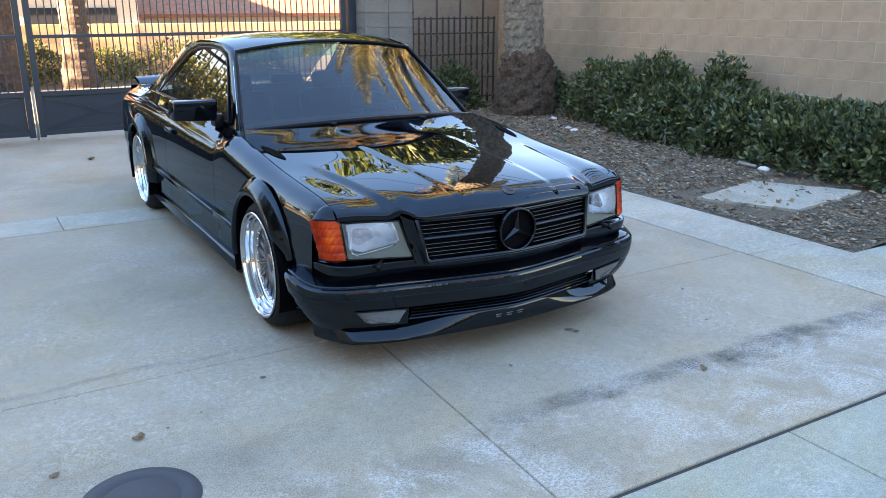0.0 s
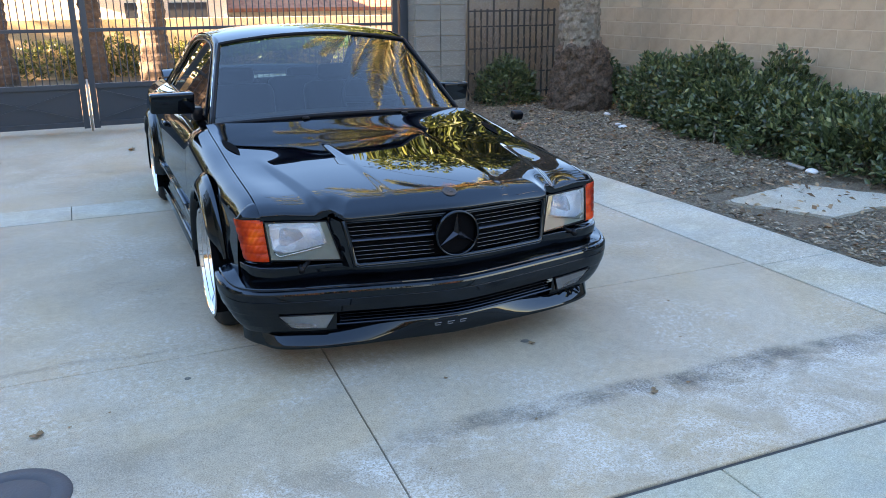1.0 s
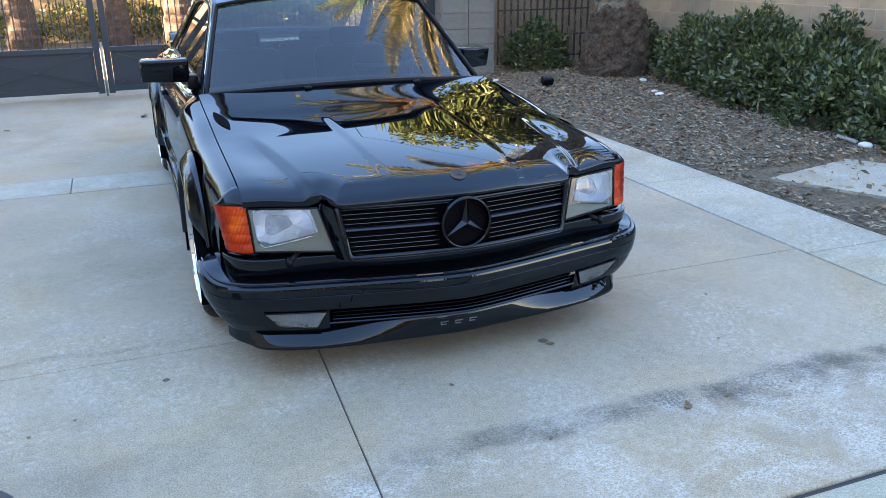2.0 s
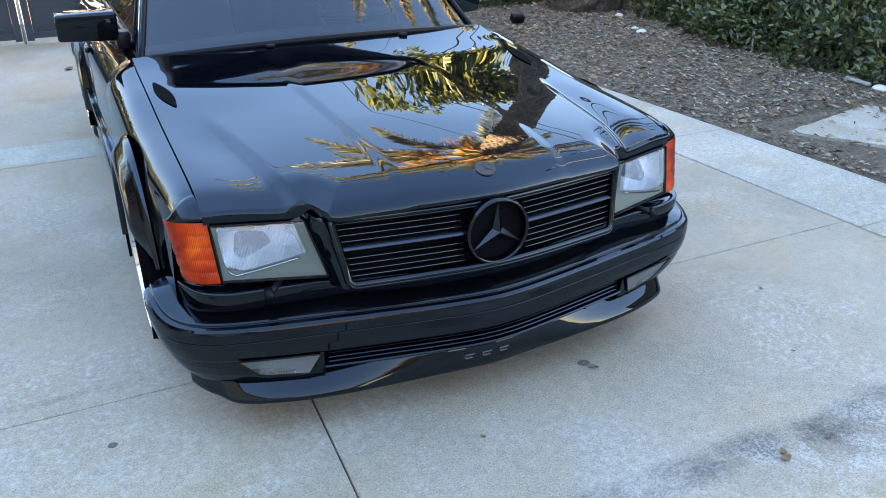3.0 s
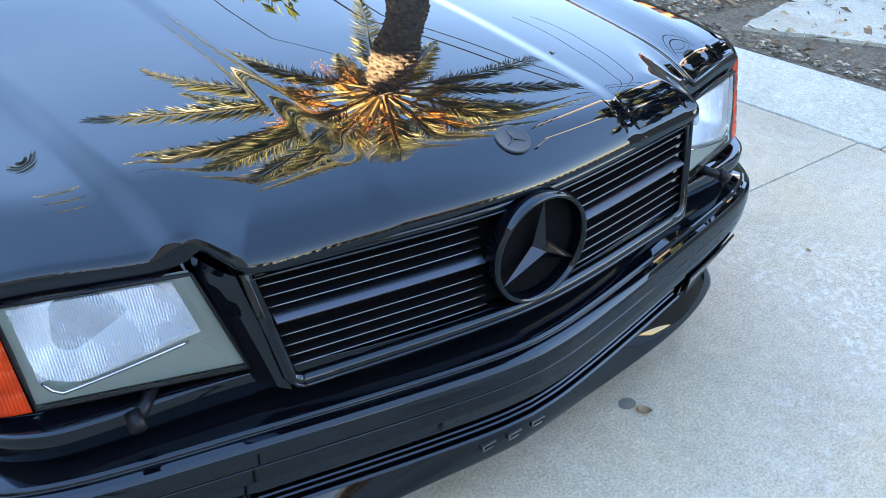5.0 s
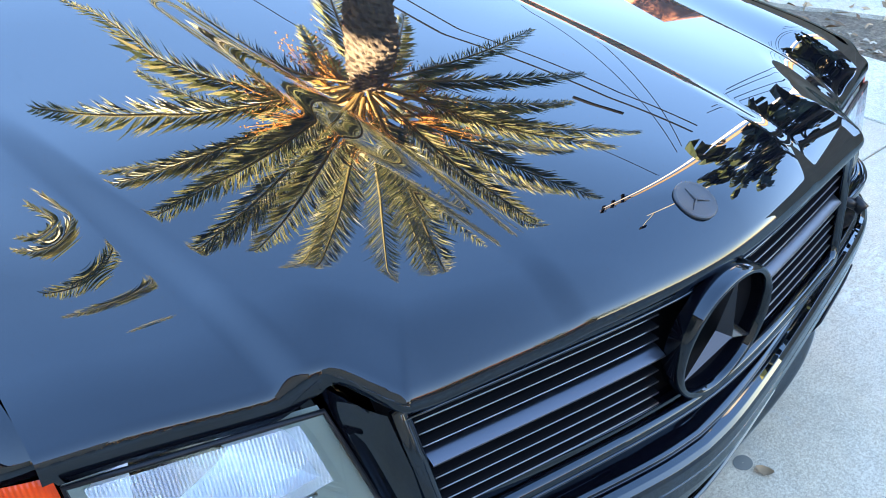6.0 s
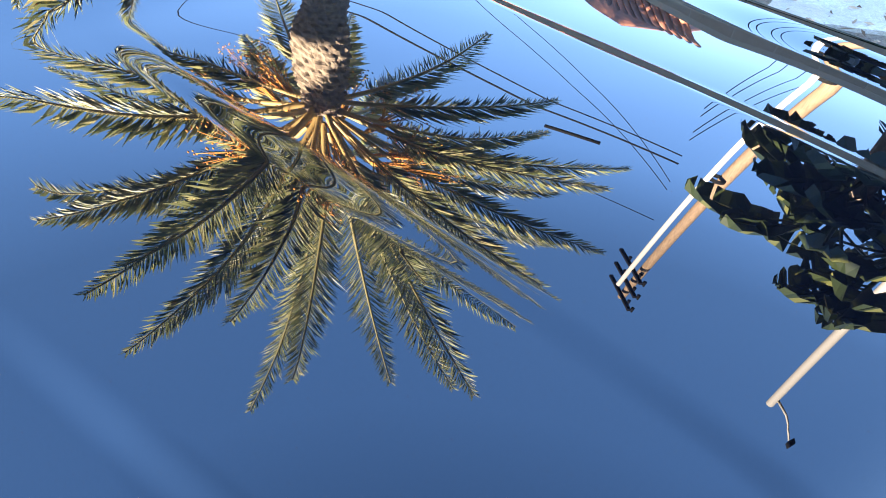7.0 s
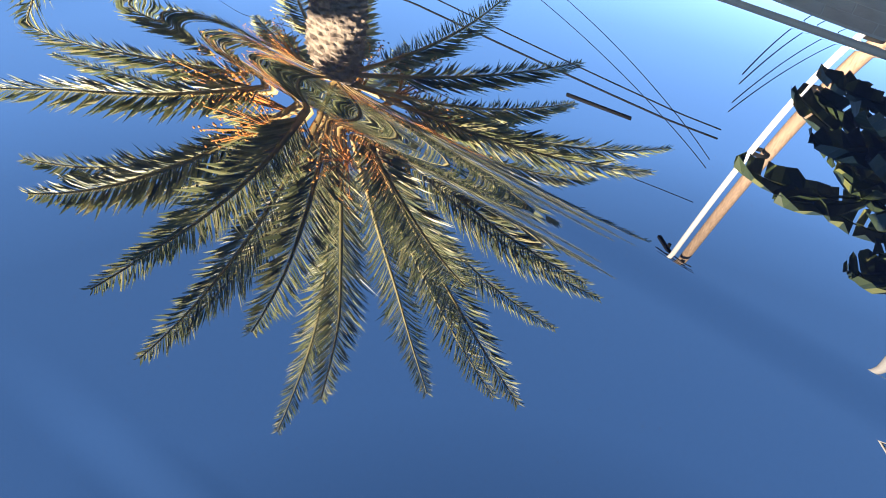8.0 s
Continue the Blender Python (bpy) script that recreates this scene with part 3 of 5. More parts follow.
def wheel(s, ya):
    c = (0, ya, WHEEL_Z)
    bm = bmesh.new()
    R = WHEEL_R
    lathe(bm, [(s * d, r) for d, r in ((.90, .262), (.912, .268), (.908, .280), (.895, .298), (.875, .311), (.85, R), (.70, R), (.67, .311), (.655, .29), (.66, .26))], c, sides=72, flip=s > 0)
    w = part("wheel", bm, RUBBER, car, "low-profile black tyre on a polished deep-dish rim")
    bm = bmesh.new()
    lathe(bm, [(s * d, r) for d, r in crisp(((.898, .262), (.918, .264), (.922, .259), (.918, .252), (.904, .248), (.902, .240), (.882, .237), (.879, .228), (.864, .225), (.860, .213), (.852, .210), (.849, .188)), .0015)], c, sides=72, flip=s > 0)
    part("rim", bm, CHROME, w, "mirror-polished stepped rim lip")
    bm = bmesh.new()
    lathe(bm, [(s * d, r) for d, r in ((.849, .190), (.838, .184), (.826, .06), (.852, .052), (.858, .034), (.858, 0.001))], c, sides=40, flip=s > 0)
    for k in range(16):
        for tw in (-0.16, 0.16):
            a = 2 * math.pi * k / 16
            p = [(s * .848, ya + math.cos(a) * .045, WHEEL_Z + math.sin(a) * .045), (s * .850, ya + math.cos(a + tw) * .18, WHEEL_Z + math.sin(a + tw) * .18)]
            tube(bm, p, .0075, 6)
    part("wheel_centre", bm, CENTRE, w, "grey mesh wheel centre")
    bm = bmesh.new()
    tube(bm, [(s * .840, 0, 0), (s * .857, 0, 0)], .006, 6)
    bolt = part("rim_bolt", bm, CHROME, w)
    for k in range(30):
        a = 2 * math.pi * k / 30
        b = bolt if k == 0 else new("rim_bolt", bolt.data)
        b.parent = w
        b.location = (0, ya + math.cos(a) * .198, WHEEL_Z + math.sin(a) * .198)


for s in (-1, 1):
    side_panel("front_wing", s, 0.30, 1.672)
    side_panel("door", s, 1.677, 2.855)
    side_panel("rear_wing", s, 2.860, 4.86)
    for ya in AXLES:
        flare(s, ya)
        wheel(s, ya)
    for y0, y1 in ((1.245, 1.672), (1.677, 2.855), (2.86, 3.30)):
        bm = bmesh.new()
        box(bm, (s * .905 - .012, y0 + .003, .398), (s * .905 + .012, y1 - .003, .430), .006)
        part("side_moulding", bm, PAINT, car)
    bm = bmesh.new()
    box(bm, (s * .885 - .02, 1.27, .160), (s * .885 + .02, 3.34, .235), .015)
    part("side_skirt", bm, PAINT, car)
    # door mirror
    cx, half, up = (.90, .12, 0.0) if s < 0 else (.865, .092, -.018)
    bm = bmesh.new()
    box(bm, (s * cx - half, 1.88, .895 + up), (s * cx + half, 2.03, 1.020 + up), .012)
    for v in bm.verts:
        out = (v.co.x * s - cx + half) / (2 * half)
        v.co.y += 0.035 * max(0, out)
        v.co.z = 0.965 + up + (v.co.z - 0.965 - up) * (1.0 - 0.10 * max(0, out))
        if v.co.z < .93 and v.co.y < 1.93:
            v.co.y += .03
    mirror = part("door_mirror", bm, PAINT, car)
    bm = bmesh.new()
    box(bm, (s * .765 - .03, 1.91, .855), (s * .765 + .03, 2.02, .93), .012)
    part("mirror_foot", bm, TRIM, mirror)
    bm = bmesh.new()
    box(bm, (s * cx - half + .02, 2.052, .92 + up), (s * cx + half - .02, 2.058, 1.003 + up), .002)
    part("mirror_glass", bm, CHROME, mirror)
    bm = bmesh.new()
    box(bm, (s * .893 - .012, 2.62, .735), (s * .893 + .012, 2.80, .765), .010)
    part("door_handle", bm, PAINT, car)

# nose: headlamps, corner lamps, grille, bumper
def lamp_face(x, z):
    """The raked face of a headlamp."""
    ax = abs(x)
    return 0.108 + 0.265 * (ax - 0.473) + 0.028 * (z - 0.505) / 0.15


for s in (-1, 1):
    # headlamp: grey surround, recessed bowl, fluted lens
    def lamp_pt(u, v, back=0.0):
        z = 0.500 + 0.010 * u + (0.158 - 0.004 * u) * v
        xi, xo = 0.473 + 0.046 * v, 0.748 + 0.010 * v
        x = xi + (xo - xi) * u
        return Vector((s * x, lamp_face(x, z) + back, z))

    def rim_v(u):
        """The bowl's lower rim, which climbs towards the grille."""
        return .10 + .40 * max(0.0, .92 - u) ** 1.1

    def ring_uv(k, n, inner):
        a = 2 * math.pi * k / n
        c, q = math.cos(a), math.sin(a)
        m = max(abs(c), abs(q))
        u, v = .5 + .5 * c / m, .5 + .5 * q / m
        if not inner:
            return u, v
        e = (abs(c) ** 5 + abs(q) ** 5) ** (-1 / 5)
        u, v = .545 + .395 * c * e, .545 + .41 * q * e
        return u, max(v, rim_v(u))
    NR = 56
    bm = bmesh.new()
    rows = []
    for t, back in ((0, .004), (.5, .006), (1, .010)):
        row = []
        for k in range(NR):
            (ua, va), (ub, vb) = ring_uv(k, NR, False), ring_uv(k, NR, True)
            row.append(lamp_pt(ua + (ub - ua) * t, va + (vb - va) * t, back))
        rows.append(row)
    grid(bm, rows, closed=True)
    lamp = part("headlamp", face_out(bm, (0, 2, .57)), HOUSING, car, "clear fluted headlamp with grey surround", smooth=False)
    bm = bmesh.new()
    rows = []
    for t in (1.0, .96, .85, .7, .5, .3, .1):
        row = []
        for k in range(NR):
            u, v = ring_uv(k, NR, True)
            row.append(lamp_pt(.545 + (u - .545) * t, .56 + (v - .56) * t, .010 + .075 * (1 - t * t)))
        rows.append(row)
    grid(bm, rows, closed=True)
    part("reflector", bm, REFLECTOR, lamp)
    bm = bmesh.new()
    pts = [lamp_pt(.20 + .66 * k / 12, rim_v(.20 + .66 * k / 12) - .01, -.007) for k in range(13)] + [lamp_pt(.90, .15, -.007), lamp_pt(.93, .24, -.007)]
    tube(bm, pts, .0026, 6)
    part("reflector_edge", bm, CHROME, lamp)
    bm = bmesh.new()
    grid(bm, [[lamp_pt(u / 12, v / 6, -.011) for u in range(13)] for v in range(7)], flip=s > 0)
    lens = part("lens", face_out(bm, (0, 2, .57)), CLEAR, lamp)
    bm = bmesh.new()
    rows = []
    for v in range(9):
        row = []
        for u in range(97):
            a, b = u / 96, v / 8
            low = rim_v(.12 + .82 * a) + .05 + .14 * step((a - .75) / .25) * (1 if u % 6 < 3 else .9)
            row.append(lamp_pt(.12 + .82 * a, low + (.975 - low) * b, -.0125 - .003 * math.sin(math.pi * b)))
        rows.append(row)
    grid(bm, rows, flip=s > 0)
    flutes = part("fluted_glass", face_out(bm, (0, 2, .57)), LENS, lens)
    flutes.visible_shadow = False
    lens.visible_shadow = False
    bm = bmesh.new()
    frame_pts = [lamp_pt(u, v, -0.008) for u, v in ((0, 0), (.25, 0), (.5, 0), (.75, 0), (1, 0), (1, .33), (1, .66), (1, 1), (.75, 1), (.5, 1), (.25, 1), (0, 1), (0, .66), (0, .33), (0, 0))]
    tube(bm, frame_pts, .0035, 6)
    part("lamp_frame", bm, TRIM, lamp)
    # corner lamp wrapping round to the wing
    bm = bmesh.new()
    rows = []
    for v in range(41):
        b = v / 40
        z = 0.506 + 0.166 * b
        row = []
        for u in range(15):
            a = u / 14
            inner = Vector((0.753 + 0.010 * b, 0.178 + 0.040 * b))
            outer = Vector((0.838 + 0.024 * b, 0.255 + 0.045 * b))
            mid = Vector((0.826 + 0.026 * b, 0.196 + 0.050 * b))
            p = inner * (1 - a) ** 2 + mid * 2 * a * (1 - a) + outer * a * a
            rib = 0.0030 * abs(math.sin(b * math.pi * 5)) ** .35
            row.append((s * (p.x + rib * a), p.y - rib * (1 - a), z))
        rows.append(row)
    grid(bm, rows, flip=s < 0)
    part("corner_lamp", face_out(bm, (s * .6, .6, .57)), AMBER, car, "ribbed amber corner lamp")
    # dark filler round the lamps
    bm = bmesh.new()
    rows = []
    edge_line = finer(((0.0, -.004), (.15, .010), (.30, .038), (0.42, .072), (.47, .086), (.55, .10), (.68, .115), (.76, .135), (.82, .185), (.852, .27), (.858, .33)), 5)
    for z, back in finer(((0.40, .06), (0.43, .03), (0.462, .016), (0.480, 0.014), (0.488, 0.02), (0.499, 0.075), (0.60, 0.13), (0.668, 0.16), (0.69, .17)), 5):
        rows.append([(s * x, y + back, z) for x, y in edge_line])
    grid(bm, rows, flip=s < 0)
    part("front_panel", face_out(bm, (s * .5, .8, .57)), PAINT, car)
    # wing edge over the lamps
    bm = bmesh.new()
    top_curve = [p for p in reversed(finer(side_row(.302))) if p[1] > .655]
    rows = []
    for i, (xs, zs) in enumerate(top_curve):
        a = i / (len(top_curve) - 1)
        fx = .768 * (1 - a) ** 2 + .850 * 2 * a * (1 - a) + .862 * a * a
        fy = .228 * (1 - a) ** 2 + .244 * 2 * a * (1 - a) + .298 * a * a
        row = []
        for j in range(11):
            t = j / 10
            row.append((s * (xs + (fx - xs) * t), .304 + (fy - .304) * t, zs + (.674 - zs) * t ** 2.4))
        row.append((s * fx, fy + .006, .664))
        rows.append(row)
    grid(bm, rows, flip=s < 0)
    part("wing_tip", face_out(bm, (s * .5, .8, .5)), PAINT, car)
    # washer jet
    bm = bmesh.new()
    tube(bm, [(s * .60, .145, .497), (s * .622, .122, .488), (s * .640, .110, .480)], [.009, .010, .012], 8)
    tube(bm, [(s * .640, .118, .487), (s * .642, .094, .474)], .013, 10)
    part("washer_jet", bm, TRIM, car)

# grille
GT, GB = 0.664, 0.484


def grille_half(z):
    return 0.434 + 0.04 * (z - GB) / (GT - GB)


def grille_pt(x, z, out=0.0):
    return (x, grille_y(x) + 0.035 * (z - GB) / (GT - GB) - out, z)


grille = thing("grille", (0, 0, 0))
grille.parent = car
# near-black sheet standing for the shaded depth behind the slats
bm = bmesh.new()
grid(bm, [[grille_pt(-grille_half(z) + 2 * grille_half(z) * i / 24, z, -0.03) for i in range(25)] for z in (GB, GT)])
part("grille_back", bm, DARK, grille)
bm = bmesh.new()
loop = []
for i in range(25):
    loop.append(grille_pt(-(grille_half(GB) - .02) + 2 * (grille_half(GB) - .02) * i / 24, GB, .004))
for k in range(1, 5):
    a = radians(-90 + 22.5 * k)
    loop.append(grille_pt(grille_half(GB) - .02 + .02 * math.cos(a), GB + .02 + .02 * math.sin(a), .004))
for i in range(25):
    loop.append(grille_pt((grille_half(GT) - .012) * (1 - 2 * i / 24), GT, .004))
for k in range(1, 5):
    a = radians(180 + 22.5 * k)
    loop.append(grille_pt(-(grille_half(GB) - .02) + .02 * math.cos(a), GB + .02 + .02 * math.sin(a), .004))
loop.append(loop[0])
tube(bm, loop, .011, 8, cap=False)
part("grille_frame", bm, PAINT, grille)
bm = bmesh.new()
tube(bm, [(x, y - .010, z - .006) for x, y, z in loop], .0030, 6, cap=False)
part("grille_rim", bm, PAINT, grille)
SLATS = [0.507, 0.523, 0.540, 0.557, 0.604, 0.621, 0.638, 0.655]
for z in SLATS:
    for s in (-1, 1):
        bm = bmesh.new()
        w = grille_half(z) - .012
        grid(bm, [[grille_pt(s * (0.10 + (w - 0.10) * i / 12), z + dz, out) for i in range(13)] for dz, out in ((.0015, -.012), (.0015, -.002), (.0005, .0005), (-.0015, -.002), (-.002, -.012))], flip=s > 0)
        sl = part("grille_slat", face_out(bm, (0, .3, z)), BLADE, grille)
        # thin bright line added as the highlight along the slat's edge
        bm = bmesh.new()
        tube(bm, [grille_pt(s * (0.10 + (w - 0.10) * i / 12), z, .001) for i in range(13)], .0010, 5)
        part("slat_glint", bm, EDGE, sl)
for s in (-1, 1):
    bm = bmesh.new()
    w = grille_half(.585) - .02
    grid(bm, [[grille_pt(s * (0.098 + (w - 0.098) * i / 12), z, out) for i in range(13)] for z, out in ((.592, -.02), (.5915, -.004), (.5905, -.001), (.584, .010), (.582, .0105), (.5795, .007), (.579, -.02))], flip=s > 0)
    part("grille_bar", face_out(bm, (0, .3, .585)), SATIN, grille, "broad satin-grey centre bar")
# smooth sides of the grille shell, between the grille frame and each headlamp
for s in (-1, 1):
    bm = bmesh.new()
    rows = []
    for j in range(21):
        v = j / 20
        z = GB - .010 + (GT + .010 - GB) * v
        gx, gy = grille_half(z) + .002, grille_pt(grille_half(z), z)[1] - .006
        lx = .470 + .046 * v
        ly = lamp_face(lx, z) - .004 + .012 * step((v - .8) / .2)
        lz = z + .020 * step((v - .7) / .3)
        row = []
        for i in range(13):
            u = i / 12
            mid = Vector((gx + .30 * (lx - gx), gy + .30 * (ly - gy) - .007))
            p = Vector((gx, gy)) * (1 - u) ** 2 + mid * 2 * u * (1 - u) + Vector((lx, ly)) * u * u
            row.append((s * p.x, p.y, z + (lz - z) * u * u))
        rows.append(row)
    grid(bm, rows, flip=s < 0)
    part("grille_shell", face_out(bm, (0, 1.0, .57)), PAINT, grille, "smooth black shell beside the grille")
# ring emblem with three spokes
emblem = thing("emblem", (0, 0, 0))
emblem.parent = grille
SC = Vector((0, -0.006, 0.582))
bm = bmesh.new()
nring = []
for k in range(64):
    a = 2 * math.pi * k / 64
    e = Vector((math.cos(a), 0.0, math.sin(a)))
    nring.append([SC + e * r + Vector((0, d, 0)) for d, r in ((.025, .097), (0, .100), (-.006, .097), (-.008, .093), (-.004, .089), (.006, .087), (.02, .088))])
nring.append(nring[0])
grid(bm, nring, flip=True)
bmesh.ops.remove_doubles(bm, verts=bm.verts, dist=1e-6)
part("emblem_ring", bm, PAINT, emblem)
bm = bmesh.new()
for k in range(3):
    a = radians(90 + 120 * k)
    e, o = Vector((math.cos(a), 0, math.sin(a))), Vector((-math.sin(a), 0, math.cos(a)))
    tip, c = SC + e * .090, SC + Vector((0, -.012, 0))
    l, r = SC + e * .010 + o * .0165 + Vector((0, .004, 0)), SC + e * .010 - o * .0165 + Vector((0, .004, 0))
    t, c, l, r = (bm.verts.new(p) for p in (tip, c, l, r))
    bm.faces.new((c, l, t))
    bm.faces.new((c, t, r))
part("emblem_spokes", bm, material("emblem_black_gloss", (0.03, 0.03, 0.034), 0.12, 0.9), emblem, smooth=False)
bm = bmesh.new()
lathe(bm, [(.02, 0.001), (.02, .09)], SC, "y", 32)
part("emblem_back", bm, DARK, emblem)
# round flat badge on the hood
bm = bmesh.new()
bz = hood_z(0, .075)
tn = math.atan2(hood_z(0, .10) - hood_z(0, .05), .05)
lathe(bm, [(-.001, .030), (.0022, .030), (.003, .0285), (.0022, .026), (.0018, .024), (.0018, 0.001)], (0, 0, 0), "z", 40)
for k in range(3):
    a = radians(90 + 120 * k)
    tube(bm, [(0, 0, .0022), (.02 * math.cos(a), .02 * math.sin(a), .0022)], [.0022, .0006], 5)
bmesh.ops.transform(bm, matrix=Matrix.Translation((0, .075, bz)) @ Matrix.Rotation(tn, 4, "X"), verts=bm.verts)
part("hood_badge", bm, BADGE, car, "round grey metal hood badge")

# front bumper swept along its plan
PLAN = [(0, 0), (.08, .006), (.2, .026), (.35, .056), (.5, .088), (.62, .114), (.72, .139), (.79, .165), (.84, .198), (.875, .242), (.898, .30), (.908, .37), (.91, .45)]


# the chin spoiler's corners are rounder and set further back
CHIN = [(0, 0), (.08, .006), (.2, .026), (.35, .056), (.5, .090), (.60, .116), (.68, .143), (.74, .174), (.785, .215), (.82, .262), (.845, .315), (.862, .38), (.872, .45)]


def rail_of(plan):
    fine = finer(plan, 8)
    arc = [0.0]
    for p, q in zip(fine, fine[1:]):
        arc.append(arc[-1] + math.hypot(q[0] - p[0], q[1] - p[1]))
    return fine, arc


BUMPER_RAIL, CHIN_RAIL = rail_of(PLAN), rail_of(CHIN)


def plan_at(a, rail=BUMPER_RAIL):
    """Place and outward normal at an arc length from the centre, to either side."""
    fine, arc = rail
    sg, a = (1 if a >= 0 else -1), min(abs(a), arc[-1])
    k = max(0, min(len(arc) - 2, sum(1 for v in arc if v <= a) - 1))
    t = (a - arc[k]) / (arc[k + 1] - arc[k])
    lo, hi = fine[max(k - 1, 0)], fine[min(k + 2, len(fine) - 1)]
    p = Vector(fine[k]).lerp(Vector(fine[k + 1]), t)
    d = Vector((hi[0] - lo[0], hi[1] - lo[1])).normalized()
    if k == 0:
        d = Vector((1, .08 * t)).normalized()
    return Vector((sg * p.x, p.y)), Vector((sg * d.y, -d.x)), step((p.x - .55) / .33), step((p.y - .22) / .2)


def on_bumper(x, out, z):
    """A point of the bumper's face at a given x."""
    fine, arc = BUMPER_RAIL
    p, nv, c, e = plan_at(math.copysign(float(np.interp(abs(x), [q[0] for q in fine], arc)), x))
    return (p.x + nv.x * out, p.y + nv.y * out, z)


HOLD = 0.70


def sweep(name, profile, m, label="", lo=-1.0, hi=1.0, parent=None, slant=True, turn=.55, span=.33, rail=BUMPER_RAIL, soft=False, side=None):
    """profile: (out at centre, z at centre, out at corner, z at corner). The ends slant forwards towards the ground."""
    sharp = profile if soft else crisp(profile)
    bm = bmesh.new()
    rows = []
    n = 180
    for j in range(n + 1):
        a = rail[1][-1] * (-1 + 2 * j / n)
        x = plan_at(a, rail)[0].x
        if not lo <= x <= hi:
            continue
        row = []
        for i, (o0, z0, o1, z1) in enumerate(sharp):
            k = min(1.0, max(0.0, (z0 - .12) / .30))
            b = abs(a)
            if slant and b > HOLD:
                b = HOLD + (b - HOLD) * (.66 + .34 * k)
            p, nv, c, e = plan_at(math.copysign(b, a), rail)
            c = step((abs(p.x) - turn) / span)
            out = o0 + (o1 - o0) * c
            if side:
                out += (side[i] - out) * step((p.y - .165) / .07)
            q = p + nv * out
            row.append((q.x, q.y, z0 + (z1 - z0) * e))
        rows.append(row)
    grid(bm, rows)
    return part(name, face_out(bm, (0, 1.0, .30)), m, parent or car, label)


bumper = sweep("bumper", [(-.13, .425, -.10, .452), (-.06, .416, -.05, .444), (-.012, .406, -.012, .433), (.006, .401, .006, .428), (.010, .398, .010, .425),
                          (.011, .393, .011, .420), (.016, .392, .016, .419), (.024, .389, .024, .416), (.030, .382, .030, .409), (.032, .374, .032, .400),
                          (.033, .351, .033, .372), (.029, .349, .029, .370), (.033, .347, .032, .368), (.032, .318, .029, .338), (.027, .292, .022, .306), (.022, .286, .019, .298),
                          (-.03, .284, -.02, .294)], PAINT, "glossy black bumper with fog lamps")
# near-black sheet in place of the slot's shaded depth
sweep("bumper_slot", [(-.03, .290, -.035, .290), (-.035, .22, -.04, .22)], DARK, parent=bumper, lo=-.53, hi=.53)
for z in (.272, .257, .243):
    sweep("slot_slat", [(-.03, z + .003, -.03, z + .003), (.006, z + .002, .004, z + .002), (.009, z - .001, .007, z - .001), (-.03, z - .004, -.03, z - .004)], PAINT, parent=bumper, lo=-.505, hi=.505)
sweep("bumper_trim", [(-.02, .236, -.02, .236), (.014, .235, .010, .235), (.018, .231, .014, .231), (.014, .226, .010, .226), (-.02, .225, -.02, .225)], PAINT, parent=bumper, lo=-.52, hi=.52)
for lo, hi in ((-1, -.508), (.508, 1)):
    sweep("bumper_corner", [(.021, .288, .018, .300), (.017, .262, .010, .285), (.010, .232, -.004, .262), (.002, .206, -.022, .240), (-.004, .196, -.03, .232), (-.05, .194, -.06, .228)], PAINT, parent=bumper, lo=lo, hi=hi)
sweep("chin_spoiler", [(-.024, .229, -.062, .220), (-.010, .226, -.052, .217), (-.003, .219, -.043, .210), (-.001, .205, -.030, .197), (-.001, .185, -.011, .180), (-.004, .165, .007, .163), (-.010, .147, .020, .147), (-.014, .138, .024, .139), (-.018, .131, .022, .134), (-.026, .127, .014, .131), (-.09, .126, -.10, .130)],
      PAINT, "black chin spoiler with a flat lip", parent=bumper, turn=.04, span=.56, rail=CHIN_RAIL, soft=True,
      side=(-.030, -.020, -.012, -.008, -.003, .001, .004, .005, .003, -.004, -.10))
for x in (-.085, -.028, .030):
    p_ = plan_at(x, CHIN_RAIL)[0].y
    bm = bmesh.new()
    for z0, z1, x0, x1 in ((.190, .193, -.015, .015), (.180, .183, -.015, .009), (.180, .193, -.017, -.013)):
        box(bm, (x + x0, p_ - .004, z0), (x + x1, p_ + .012, z1), .0008)
    part("chin_mark", bm, EDGE, bumper, smooth=False)
for s in (-1, 1):
    # fog lamp: reflector, fluted lens and thin frame set into the bumper's face
    def fog_pt(u, v, out):
        xi, xo = .552 - .034 * v, .690 + .046 * v
        x = xi + (xo - xi) * u
        return Vector(on_bumper(s * x, .006 + .020 * v - .012 * u * (1 - v) + out, .214 + .070 * v + .006 * u))
    bm = bmesh.new()
    grid(bm, [[fog_pt(u / 60, v / 8, .0045 + .0007 * math.sin(u * math.pi / 2) * (1 if v > 4 else .25)) for u in range(61)] for v in range(9)], flip=s > 0)
    fog = part("fog_lamp", face_out(bm, (0, 2, .26)), FOGLENS, bumper, "clear fluted fog lamp")
    fog.visible_shadow = False
    bm = bmesh.new()
    grid(bm, [[fog_pt(u / 10, v / 6, .0015) for u in range(11)] for v in range(7)], flip=s > 0)
    part("fog_reflector", face_out(bm, (0, 2, .26)), FOGMIRROR, fog)
    bm = bmesh.new()
    loop_ = [(0, 0), (.25, 0), (.5, 0), (.75, 0), (1, 0), (1, .5), (1, 1), (.75, 1), (.5, 1), (.25, 1), (0, 1), (0, .5), (0, 0)]
    tube(bm, [fog_pt(u, v, .004) for u, v in loop_], .003, 6)
    part("fog_frame", bm, TRIM, fog)

# glasshouse
def rail_x(z):
    return 0.742 - (z - 0.875) * 0.36


